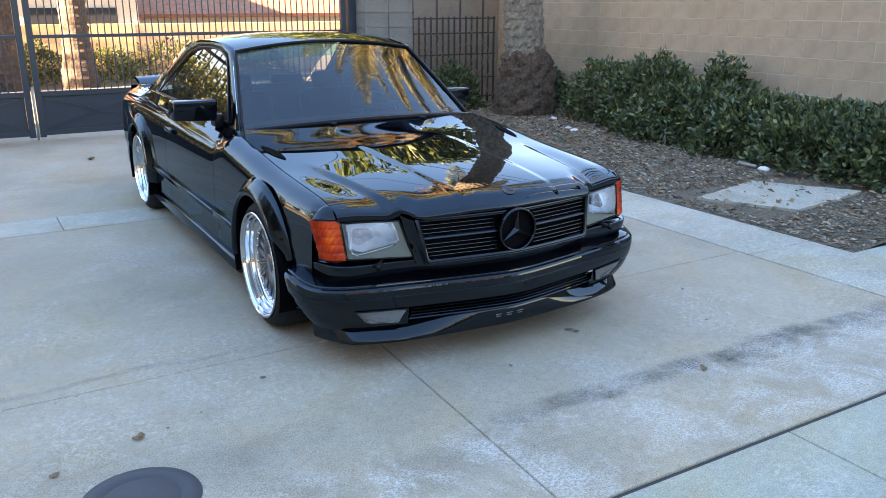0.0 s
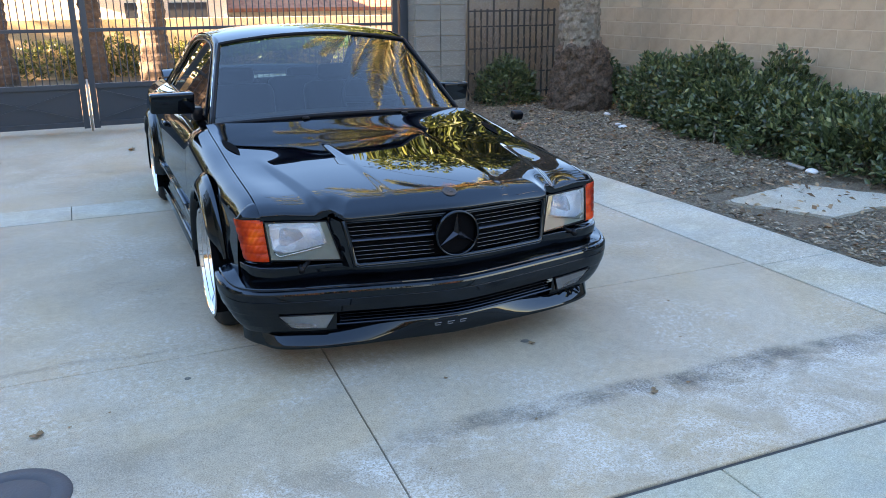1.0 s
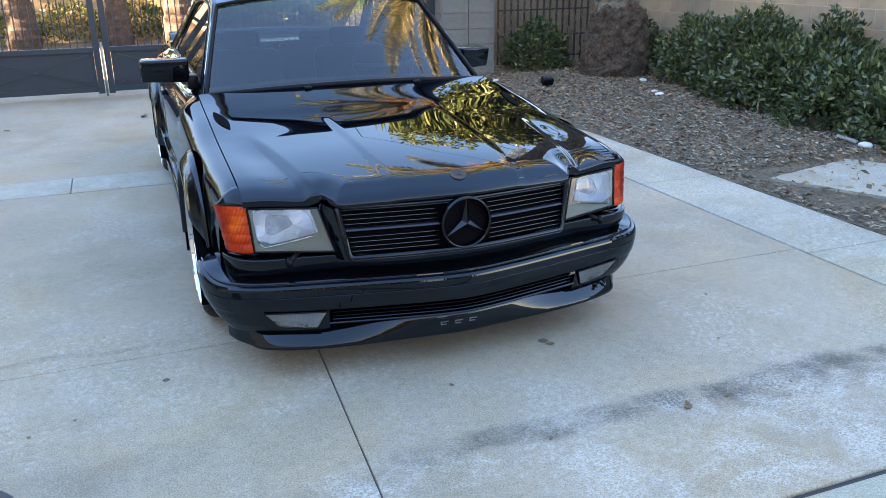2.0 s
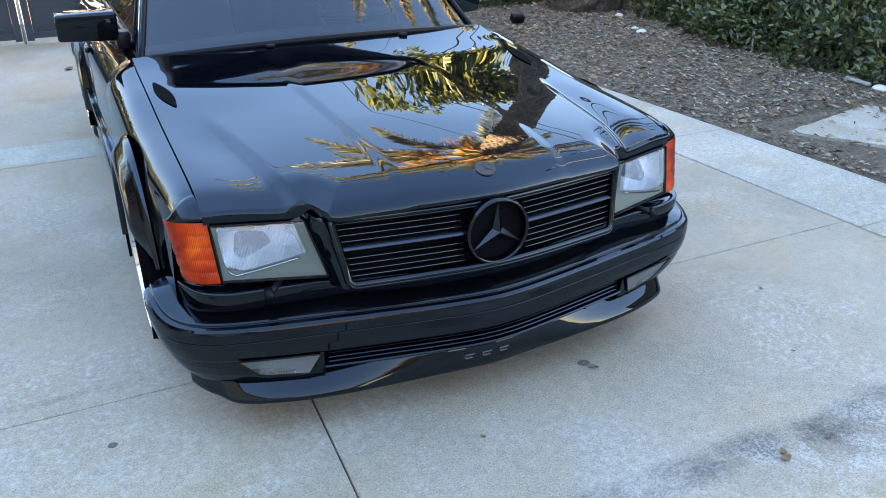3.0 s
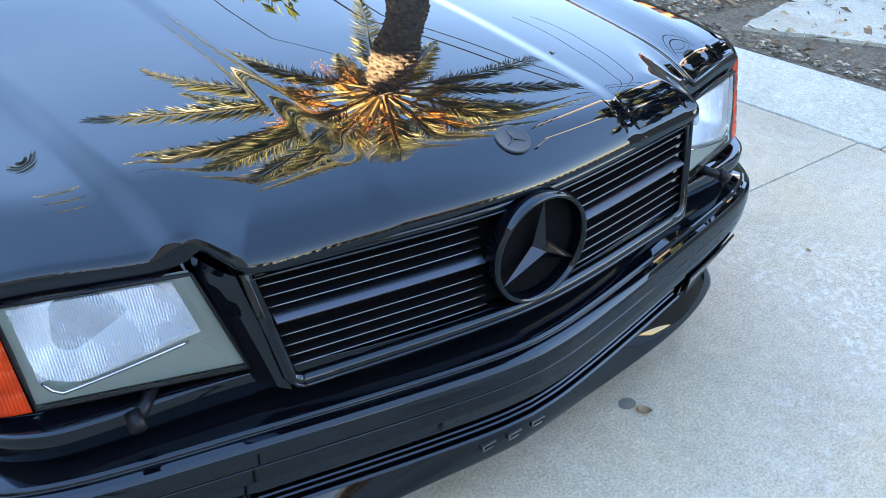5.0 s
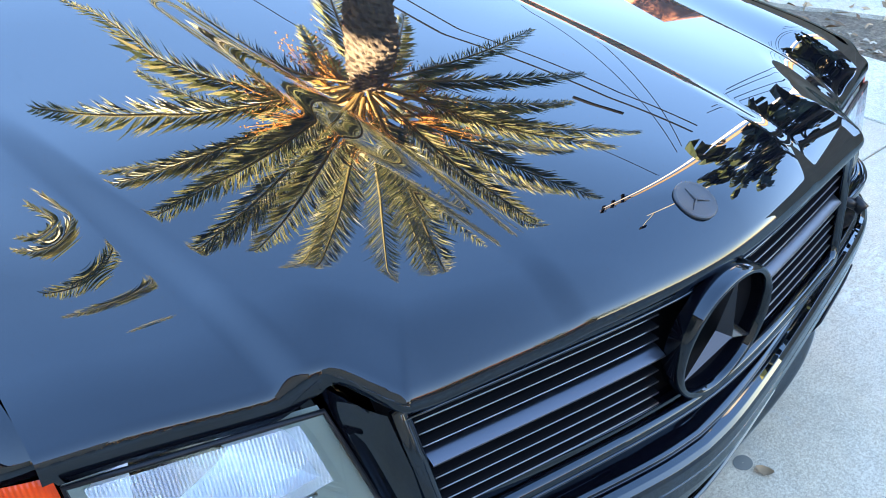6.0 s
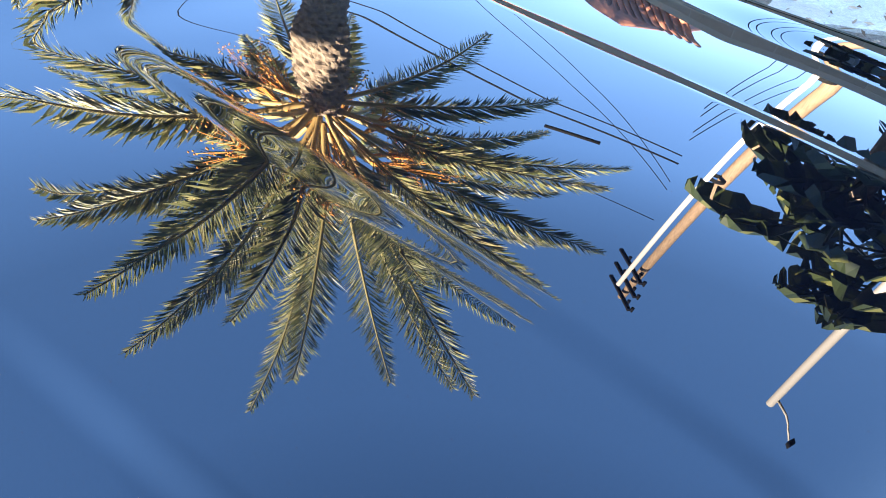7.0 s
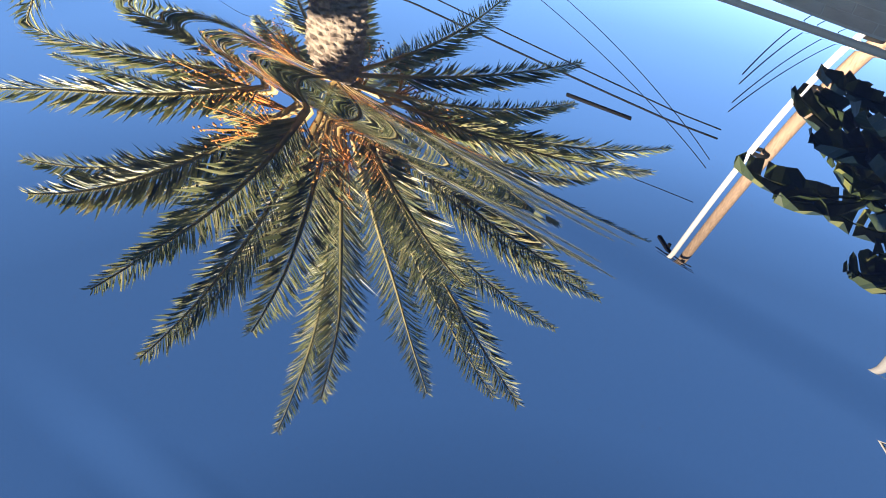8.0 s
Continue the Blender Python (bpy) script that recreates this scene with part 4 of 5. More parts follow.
OUTER = [(1.575, .862), (1.84, 1.066), (2.085, 1.252), (2.16, 1.288), (2.35, 1.315), (2.60, 1.325), (2.90, 1.318), (3.15, 1.290), (3.30, 1.245), (3.62, 1.09), (4.06, .895), (3.30, .888), (2.40, .878), (1.90, .870)]
INNER = [(1.84, .890), (1.98, 1.03), (2.13, 1.175), (2.20, 1.232), (2.36, 1.268), (2.60, 1.278), (2.86, 1.268), (3.02, 1.240), (3.14, 1.195), (3.42, 1.045), (3.70, .905), (3.20, .900), (2.40, .892), (2.0, .889)]
for s in (-1, 1):
    bm = bmesh.new()
    loops = []
    for k, (out, shrink) in enumerate(((-.012, 0), (.004, .04), (.006, .55), (.000, .93), (-.012, 1.0))):
        row = []
        for (ya, za), (yb, zb) in zip(OUTER, INNER):
            y, z = ya + (yb - ya) * shrink, za + (zb - za) * shrink
            row.append((s * (rail_x(z) + out), y, z))
        row.append(row[0])
        loops.append(row)
    grid(bm, loops, flip=s > 0)
    bmesh.ops.remove_doubles(bm, verts=bm.verts, dist=1e-5)
    side = part("window_surround", face_out(bm, (0, 2.7, 1.0)), PAINT, car)
    bm = bmesh.new()
    vs = [bm.verts.new((s * (rail_x(z) - .010), y, z)) for y, z in INNER]
    bm.faces.new(vs)
    pane = part("side_window", face_out(bm), SIDEGLASS, car)
    pane.visible_shadow = False
    bm = bmesh.new()
    pts = [(s * (rail_x(z) + .001), y, z) for y, z in INNER]
    tube(bm, pts + pts[:1], .006, 6, cap=False)
    part("window_seal", bm, TRIM, side)


def ws_pt(u, v):
    """u across -1..1, v from the base up to the roof."""
    base = Vector((0.735 * u, 1.470 + 0.130 * u * u, 0.905 - 0.038 * u * u))
    top = Vector((0.585 * u, 2.105 + 0.020 * u * u, 1.318 - 0.052 * u * u))
    p = base.lerp(top, v)
    p.z += 0.014 * 4 * v * (1 - v) * (1 - 0.6 * u * u)
    return p


bm = bmesh.new()
grid(bm, [[ws_pt(-1 + 2 * i / 30, j / 20) for i in range(31)] for j in range(21)])
ws = part("windscreen", face_out(bm, (0, 2.6, .7)), WINDSCREEN, car, "clean tinted windscreen")
ws.visible_shadow = False
bm = bmesh.new()
edge = [ws_pt(-1, j / 12) for j in range(13)] + [ws_pt(-1 + 2 * i / 24, 1) for i in range(1, 25)] + [ws_pt(1, 1 - j / 12) for j in range(1, 13)]
tube(bm, [p + Vector((0, -.004, .004)) for p in edge], .011, 8)
part("windscreen_seal", bm, TRIM, ws)
bm = bmesh.new()
tube(bm, [ws_pt(-1 + 2 * i / 24, 0) + Vector((0, -.01, .0)) for i in range(25)], .014, 8)
part("cowl_seal", bm, TRIM, ws)
# pillar strips between screen and side frame
for s in (-1, 1):
    bm = bmesh.new()
    grid(bm, [[ws_pt(s, j / 12) + Vector((0, .002, .002)), ws_pt(s, j / 12) + Vector((s * .016, .012, .010)),
               (s * (rail_x(.862 + (1.252 - .862) * j / 12) + .004), 1.585 + (2.09 - 1.585) * j / 12, .862 + (1.252 - .862) * j / 12)] for j in range(13)], flip=s < 0)
    part("windscreen_pillar", face_out(bm, (0, 2.6, .7)), PAINT, car)


def roof_z(x, y):
    return 1.368 - 0.070 * ((y - 2.60) / 0.55) ** 2 * (1 if y < 2.6 else .62) - 0.048 * abs(x / 0.6) ** 2.6


bm = bmesh.new()
rows = []
for j in range(41):
    t = j / 40
    row = []
    for i in range(41):
        u = -1 + 2 * i / 40
        y = 2.11 + 0.02 * u * u + (3.27 - 2.11 - 0.02 * u * u) * t
        half = 0.585 + 0.012 * math.sin(math.pi * t)
        row.append((half * u, y, roof_z(half * u, y)))
    rows.append(row)
grid(bm, rows)
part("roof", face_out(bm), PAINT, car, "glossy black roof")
bm = bmesh.new()
grid(bm, [[(-.57 + 1.14 * i / 16 + 0, 3.265 + 0.72 * t + .05 * math.sin(math.pi * i / 16), roof_z(-.57 + 1.14 * i / 16, 3.265) * (1 - t) + .90 * t + .03 * math.sin(math.pi * t)) for i in range(17)] for t in [k / 12 for k in range(13)]])
bm.normal_update()
for f in bm.faces:
    if f.normal.y > 0:
        f.normal_flip()
rw = part("rear_window", bm, SIDEGLASS, car)
rw.visible_shadow = False
bm = bmesh.new()
grid(bm, [[(-.72 + 1.44 * i / 16, y, z - .015 * (abs(i - 8) / 8) ** 3) for i in range(17)] for y, z in ((3.98, .90), (4.2, .905), (4.6, .898), (4.85, .88), (4.90, .85), (4.92, .60), (4.90, .30), (4.80, .20))])
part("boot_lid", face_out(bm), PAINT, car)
bm = bmesh.new()
grid(bm, [[(.70 * u, y + .05 * u * u * -1, z - .01 * u * u) for u in [-1 + 2 * i / 16 for i in range(17)]] for y, z in ((4.62, .90), (4.70, .935), (4.80, .952), (4.88, .95), (4.885, .935), (4.80, .925), (4.70, .90))])
part("boot_spoiler", face_out(bm, (0, 4.75, .92)), PAINT, car, "black boot-lid spoiler")
# floor, dash and seats
bm = bmesh.new()
box(bm, (-.80, .34, .22), (.80, 4.84, .30))
box(bm, (-.74, .40, .30), (.74, 1.50, .60))
part("underbody", bm, DARK, car)
bm = bmesh.new()
grid(bm, [[(-.74 + 1.48 * i / 12, y, z - .03 * (abs(i - 6) / 6) ** 2) for i in range(13)] for y, z in ((1.50, .87), (1.75, .885), (1.98, .875), (2.05, .82), (2.07, .60))])
part("dashboard", bm, LEATHER, car)
for s in (-1, 1):
    bm = bmesh.new()
    box(bm, (s * .36 - .25, 2.35, .40), (s * .36 + .25, 2.85, .58), .06)
    box(bm, (s * .36 - .25, 2.80, .46), (s * .36 + .25, 2.95, .96), .06, turn=Matrix.Rotation(radians(-14), 4, "X"))
    box(bm, (s * .36 - .13, 2.93, .95), (s * .36 + .13, 3.01, 1.07), .035)
    part("front_seat", bm, LEATHER, car)
bm = bmesh.new()
box(bm, (-.66, 3.30, .40), (.66, 3.75, .60), .06)
for x in (-.34, .34):
    box(bm, (x - .31, 3.65, .45), (x + .31, 3.80, .93), .06, turn=Matrix.Rotation(radians(-20), 4, "X"))
    box(bm, (x - .14, 3.78, .90), (x + .14, 3.86, .99), .03)
part("rear_seat", bm, LEATHER, car)
bm = bmesh.new()
tube(bm, [(.36 + .185 * math.cos(a), 2.15 + .06 * math.sin(a), .90 + .175 * math.sin(a)) for a in [2 * math.pi * k / 28 for k in range(29)]], .014, 8, cap=False)
tube(bm, [(.36 - .18, 2.15, .90), (.36, 2.13, .89), (.36 + .18, 2.15, .90)], .02, 8)
part("steering_wheel", bm, LEATHER, car)
for x in (-.25, .33):
    bm = bmesh.new()
    box(bm, (x - .018, 1.44, hood_z(x, 1.45) - .002), (x + .018, 1.465, hood_z(x, 1.45) + .012), .004)
    part("washer_nozzle", bm, TRIM, car)
for s in (-1, 1):
    bm = bmesh.new()
    rows = []
    for j in range(25):
        v = j / 24
        row = []
        for i in range(13):
            u = i / 12
            y = 1.00 + .27 * v
            x = .703 + .034 * v + .024 * (2 * u - 1) * math.sin(math.pi * min(1, .02 + .96 * v)) ** .8
            row.append((s * x, y, hood_z(x, y) + .0035))
        rows.append(row)
    grid(bm, rows, flip=s < 0)
    # flat sheet on the hood; its black paints in the shade of a recess
    part("hood_vent", bm, DARK, car, "flat air intake at the hood's rear corner, black with its recess's painted shade")
# tint band along the top of the screen
bm = bmesh.new()
grid(bm, [[ws_pt(-.96 + 1.92 * i / 30, v) + Vector((0, .006, -.004)) for i in range(31)] for v in (.80, .86, .92, .985)])
tint = part("tint_band", face_out(bm, (0, 2.6, .7)), glass("green_tint_band", (.35, .80, .62), 1.01), ws, "green tinted band")
tint.visible_shadow = False

# ---- unseen house added behind and beside the drive to shade it ----
house = thing("house", (0, 0, 0), "unseen two-storey cream stucco house added to shade the drive", "house")
bm = bmesh.new()
box(bm, (-22, -26, -0.1), (-10.0, 7.4, 8.7))
part("wall", bm, CREAM, house, smooth=False)
bm = bmesh.new()
grid(bm, [[(-22.6, y, 8.45), (-16, y, 11.0), (-9.5, y, 8.45)] for y in (-26.5, 7.9)])
solid(part("roof", bm, TERRACOTTA, house, smooth=False), 0.15)

# ---- block wall beside the bed, pillar, gate, trellis ----
WALL_X, WALL_TOP = 6.0, 2.2
bm = bmesh.new()
box(bm, (WALL_X - .001, -3.0, -.05), (WALL_X + .18, 9.6, WALL_TOP - .005))
wall_east = tagged(part("wall_east", bm, MORTAR, None, smooth=False), "tan concrete-block wall with pale mortar joints", "wall", "", "structure")
bm = bmesh.new()
box(bm, (2.885, 7.675, -.05), (3.605, 8.385, 2.2))
pillar = tagged(part("gate_pillar", bm, MORTAR, None, smooth=False), "speckled grey block gate pillar", "pillar", "", "structure")

GY = 7.95
RB, RM, RT = 0.565, 1.19, 1.95


def gate_leaf(x0, x1):
    g = thing("gate", ((x0 + x1) / 2, GY, 0), "dark green-grey steel gate leaf with bars above cross-braced panels", "gate", "pair of gate leaves")
    ox, oy = (x0 + x1) / 2, GY

    def add(name, lo, hi, bevel=.003, turn=None):
        bm = bmesh.new()
        box(bm, (lo[0] - ox, lo[1] - oy, lo[2]), (hi[0] - ox, hi[1] - oy, hi[2]), bevel, turn=turn)
        return part(name, bm, GATE, g, smooth=False)
    for x in (x0, x1 - .07):
        add("post", (x, GY - .035, .03), (x + .07, GY + .035, RT + .03))
    for z, h in ((.05, .06), (RB - .06, .06), (RM - .02, .04), (RT - .04, .04)):
        add("rail", (x0 + .07, GY - .022, z), (x1 - .07, GY + .022, z + h))
    n = max(1, round((x1 - x0) / 1.25))
    w = (x1 - x0 - .14) / n
    for k in range(n):
        a, b = x0 + .07 + w * k, x0 + .07 + w * (k + 1)
        add("panel", (a + .002, GY + .004, .11), (b - .002, GY + .010, RB - .06), 0)
        if k:
            add("stile", (a - .025, GY - .02, .11), (a + .025, GY + .02, RB - .06))
        length, ang = math.hypot(w - .12, RB - .23), math.atan2(RB - .23, w - .12)
        for sg in (-1, 1):
            c = Vector(((a + b) / 2, GY - .004, (RB + .05) / 2))
            add("brace", (c.x - length / 2, c.y - .006, c.z - .010), (c.x + length / 2, c.y + .006, c.z + .010), 0, Matrix.Rotation(sg * ang, 4, "Y"))
        add("brace_plate", (c.x - .035, GY - .014, c.z - .028), (c.x + .035, GY - .002, c.z + .028), .004)
    nb = round((x1 - x0 - .14) / .078)
    bm = bmesh.new()
    box(bm, (-.0065, -.0065, RB - .01), (.0065, .0065, RT + .10), 0)
    first = part("bar", bm, GATE, g, smooth=False)
    for k in range(1, nb):
        o = first if k == 1 else new("bar", first.data)
        o.parent = g
        o.location = (x0 + .07 + (x1 - x0 - .14) * k / nb - ox, 0, 0)
    return g


gate_leaf(-5.3, -1.322)
gate_leaf(-1.278, 2.72)
bm = bmesh.new()
tube(bm, [(-1.30, GY - .03, .0), (-1.30, GY - .03, .62)], .014, 8)
tagged(part("drop_bolt", bm, LAMPMETAL, None), "galvanised drop bolt where the gate leaves meet", "bolt")
bm = bmesh.new()
box(bm, (2.745, GY - .06, 0), (2.865, GY + .06, 2.3), .006)
tagged(part("gate_post", bm, GATE, None, smooth=False), "dark steel gate post against the pillar", "post", "", "structure")
trellis = thing("trellis", (4.70, 8.3, 0), "dark rusty steel trellis fence with bare climbing stems", "fence")
for k in range(15):
    bm = bmesh.new()
    x = -.73 + 1.46 * k / 14
    box(bm, (x - .012, -.012, .03), (x + .012, .012, 1.36 if k % 4 else 1.60), .002)
    part("bar", bm, FENCE, trellis, smooth=False)
for z in (.12, .42, .78, 1.10, 1.32):
    bm = bmesh.new()
    box(bm, (-.75, -.026, z), (.75, -.012, z + .022), .002)
    part("rail", bm, FENCE, trellis, smooth=False)
random.seed(5)
bm = bmesh.new()
for k in range(26):
    x = random.uniform(-.7, .7)
    pts = [Vector((x, -.04, .02))]
    for j in range(9):
        pts.append(pts[-1] + Vector((random.uniform(-.12, .12), random.uniform(-.03, .03), random.uniform(.08, .2))))
    tube(bm, pts, [.009 - .0007 * i for i in range(10)], 5)
tagged(part("climbing_stem", bm, BARK, trellis), "", "", "", "stuff")

bm = bmesh.new()
box(bm, (3.62, 9.0, -.05), (6.0, 9.18, 2.15), .01)
tagged(part("wall_side", bm, SHADE_WALL, None, smooth=False), "brown block wall behind the trellis", "wall", "", "structure")


# ---- plants ----
def leaf_cloud(name, centres, normals, size, m, parent=None, label="", seed=1, aspect=0.42, kind="stuff", droop=0.0):
    """Many small folded leaves at the given places, facing roughly along the normals."""
    rng = np.random.default_rng(seed)
    n = len(centres)
    c, nn = np.asarray(centres, float), np.asarray(normals, float)
    d = rng.normal(size=(n, 3)) * 0.75 + nn
    d[:, 2] -= droop
    d /= np.linalg.norm(d, axis=1)[:, None]
    side = np.cross(d, rng.normal(size=(n, 3)))
    side /= np.linalg.norm(side, axis=1)[:, None] + 1e-9
    up = np.cross(side, d)
    s = size * rng.uniform(0.65, 1.35, (n, 1))
    w = s * aspect
    verts = np.stack([c, c + d * s * .5 + side * w * .5 + up * s * .06, c + d * s, c + d * s * .5 - side * w * .5 + up * s * .06], 1).reshape(-1, 3)
    faces = [(4 * i, 4 * i + 1, 4 * i + 2, 4 * i + 3) for i in range(n)]
    me = bpy.data.meshes.new(name)
    me.from_pydata(verts.tolist(), [], faces)
    me.materials.append(m)
    ob = new(name, me)
    ob.parent = parent
    return tagged(ob, label, "", "", kind)


def blob(n, centre, radii, seed, rough=0.35, low=-0.2):
    """Leaf places on a lumpy rounded mass, sitting on the ground."""
    rng = np.random.default_rng(seed)
    v = rng.normal(size=(n * 2, 3))
    v /= np.linalg.norm(v, axis=1)[:, None]
    v = v[v[:, 2] > low][:n]
    k = np.array([1 + rough * noise.noise(Vector(p * 2.1) + Vector((seed * 3.1, 0, 0))) + rough * .5 * noise.noise(Vector(p * 5.3) + Vector((0, seed * 1.7, 0))) for p in v])
    k *= rng.uniform(.80, 1.05, len(v))
    pts = np.asarray(centre) + v * np.asarray(radii) * k[:, None]
    return pts, v


def shrub(at, radii, n, seed, label, size=.062):
    ob = thing("shrub", at, label, "shrub", "shrubs along the block wall")
    pts, nrm = blob(int(n * 1.35), (0, 0, radii[2] * .25), radii, seed)
    leaf_cloud("leaves", pts, nrm * .7 + [0, 0, .35], size, SHRUB, ob, seed=seed, aspect=.5)
    bm = bmesh.new()
    rng = random.Random(seed)
    for k in range(9):
        a = rng.uniform(0, 6.28)
        e = Vector((math.cos(a) * radii[0] * .7, math.sin(a) * radii[1] * .7, radii[2] * rng.uniform(.5, 1.05)))
        tube(bm, [(0, 0, 0), e * .5 + Vector((0, 0, .05)), e], [.018, .012, .005], 6)
    tagged(part("branch_work", bm, BARK, ob), "", "", "", "stuff")
    return ob


low, tall = "low dense dark-green glossy-leaved shrub", "taller dark-green shrub against the wall"
for k, (x, y, rx, ry, rz, n, lab) in enumerate([
        (5.25, .35, .75, .7, .46, 5200, low), (5.25, 1.2, .80, .75, .46, 6500, low), (5.25, 2.1, .82, .75, .44, 6500, low),
        (5.3, 3.0, .78, .7, .46, 6000, low), (5.3, 3.8, .72, .65, .52, 5200, low), (5.45, 4.7, .62, .55, .66, 5200, tall),
        (5.60, 3.80, .30, .30, .68, 2000, tall), (5.5, 5.5, .55, .55, .62, 3800, tall), (5.2, 4.25, .6, .6, .42, 3000, low),
        (4.35, 7.75, .42, .32, .48, 2600, low), (5.65, 7.3, .35, .5, .5, 1800, low)]):
    shrub((x, y, .03), (rx, ry, rz), n, k + 3, lab)

# palm
PALM = Vector((4.95, 6.75, 0.05))
palm = thing("palm_tree", PALM, "stout date palm with rough trunk and orange fruit stalks", "palm tree")
HN = 5.8
LEAN = Vector((-.42, .26, 0))


def trunk_at(h):
    return Vector((LEAN.x * (h / HN) ** 1.5, LEAN.y * (h / HN) ** 1.5, h))


def trunk_r(h):
    return 0.245 + 0.02 * math.sin(h * 1.9) + 0.07 * step((h - 4.1) / .6) - .07 * step((h - 5.3) / .3)


bm = bmesh.new()
rows = []
NZ, NA = 150, 56
for j in range(NZ + 1):
    h = 0.7 + (HN - 0.7) * j / NZ
    c = trunk_at(h)
    row = []
    for i in range(NA):
        a = 2 * math.pi * i / NA
        cell = h / 0.115 + .55 * noise.noise((math.cos(a) * 1.6, math.sin(a) * 1.6, h * 1.3))
        ph = (a * 11 / (2 * math.pi) + .5 * (math.floor(cell) % 2) + .35 * noise.noise((math.cos(a) * 2, math.sin(a) * 2, math.floor(cell) * .7))) % 1
        fz = cell % 1
        scale = (1 - fz) * (1 - abs(2 * ph - 1) ** 2) * .034 * (1 + 1.2 * step((h - 4.1) / .5))
        r = trunk_r(h) + scale * (.55 + 1.1 * abs(noise.noise((math.cos(a) * 5, math.sin(a) * 5, h * 7)))) + .022 * noise.noise((math.cos(a) * 3, math.sin(a) * 3, h * 4)) + .012 * noise.noise((math.cos(a) * 14, math.sin(a) * 14, h * 22))
        row.append(c + Vector((math.cos(a) * r, math.sin(a) * r, 0)))
    rows.append(row)
grid(bm, rows, closed=True)
part("trunk", bm, BARK, palm, "grey-brown trunk with scaly leaf scars", smooth=False)
bm = bmesh.new()
rows = []
for j in range(45):
    h = -.03 + .98 * j / 44
    row = []
    for i in range(72):
        a = 2 * math.pi * i / 72
        r = .43 - .10 * step((h - .1) / .8) - .10 * step((h - .75) / .2) + .07 * noise.noise((math.cos(a) * 4, math.sin(a) * 4, h * 7)) + .05 * noise.noise((math.cos(a) * 13, math.sin(a) * 13, h * 22))
        row.append((math.cos(a) * r, math.sin(a) * r, h))
    rows.append(row)
grid(bm, rows, closed=True)
part("root_mass", bm, ROOT, palm, "dark fibrous root mass at the foot")


def frond(length, rise, azim, curl, seed, origin):
    """The rib's points and the leaflets of one feather leaf."""
    rng = random.Random(seed)
    n = 40
    pts, p = [], Vector(origin)
    out = Vector((math.cos(azim), math.sin(azim), 0))
    ang = rise
    for k in range(n + 1):
        pts.append(p.copy())
        ang -= curl / n * (0.4 + 1.2 * k / n)
        p = p + (out * math.cos(ang) + Vector((0, 0, math.sin(ang)))) * (length / n)
    leaflets = []
    per = 4
    for k in range(8, n):
        t = k / n
        d = (pts[k + 1] - pts[k]).normalized()
        side = d.cross(Vector((0, 0, 1)))
        if side.length < .05:
            side = Vector((-math.sin(azim), math.cos(azim), 0))
        side.normalize()
        up = side.cross(d)
        L = 0.57 * (math.sin(math.pi * min(1, .14 + .84 * t)) ** .75) * rng.uniform(.85, 1.1)
        for s in (-1, 1):
            for q in range(per):
                b = pts[k].lerp(pts[k + 1], q / per)
                w = (side * s * rng.uniform(.75, 1.0) + d * rng.uniform(.75, 1.35) + up * rng.uniform(.1, .45)).normalized()
                l = L * rng.uniform(.85, 1.1)
                m = b + w * l * .55
                e = b + w * l - Vector((0, 0, l * rng.uniform(.05, .22)))
                wd = d * .0125
                leaflets.append((b - wd * .5, b + wd * .5, m + wd, e, m - wd))
    return pts, leaflets


def crown(tree, top, count, seed, length=4.3, m=None):
    rng = random.Random(seed)
    verts, faces = [], []
    bm, stalks = bmesh.new(), bmesh.new()
    golden = 2.39996
    for k in range(count):
        t = (k + .5) / count
        rise = radians(84 - 84 * t + rng.uniform(-5, 5))
        az = k * golden + rng.uniform(-.2, .2)
        L = length * rng.uniform(.88, 1.08) * (0.85 + .15 * math.sin(math.pi * t))
        pts, lf = frond(L, rise, az, radians(rng.uniform(40, 62) * (1 - .45 * t)), seed * 100 + k, top + Vector((math.cos(az), math.sin(az), 0)) * .14 + Vector((0, 0, .5 * (1 - t) - .1)))
        girth = [.036 * (1 - .9 * i / len(pts)) + .003 for i in range(len(pts))]
        tube(bm, pts[12:], girth[12:], 4, cap=False)
        tube(stalks, pts[:13], girth[:13], 5, cap=False)
        for q in lf:
            i = len(verts)
            verts += [tuple(v) for v in q]
            faces.append((i, i + 1, i + 2, i + 3, i + 4))
    part("frond_ribs", bm, RACHIS, tree)
    part("leaf_stalks", stalks, PETIOLE, tree, "orange-yellow bases of the fronds")
    me = bpy.data.meshes.new("fronds")
    me.from_pydata(verts, [], faces)
    me.materials.append(FROND)
    ob = new("fronds", me)
    ob.parent = tree
    tagged(ob, "feathery olive-green fronds", "", "", "stuff")


TOP = trunk_at(HN)
crown(palm, TOP, 48, 7, 4.45)
for k in range(10):
    rng = random.Random(40 + k)
    a = 2 * math.pi * k / 10 + rng.uniform(-.3, .3)
    o = Vector((math.cos(a), math.sin(a), 0))
    bm = bmesh.new()
    for j in range(24):
        e = o * rng.uniform(1.1, 1.7) + Vector((rng.uniform(-.28, .28), rng.uniform(-.28, .28), rng.uniform(.05, .75)))
        tube(bm, [TOP + o * .1 + Vector((0, 0, .2)), TOP + o * .55 + Vector((0, 0, .62)), TOP + o * .75 + e * .25 + Vector((0, 0, .35)), TOP + e + Vector((0, 0, -.1))], [.014, .012, .007, .004], 4)
        for q in range(4):
            c = TOP + e + Vector((rng.uniform(-.1, .1), rng.uniform(-.1, .1), -.1 + rng.uniform(-.15, .12)))
            bmesh.ops.create_icosphere(bm, subdivisions=1, radius=.016, matrix=Matrix.Translation(c))
    part("fruit_stalk", bm, FRUIT, palm, "orange date fruit stalks")

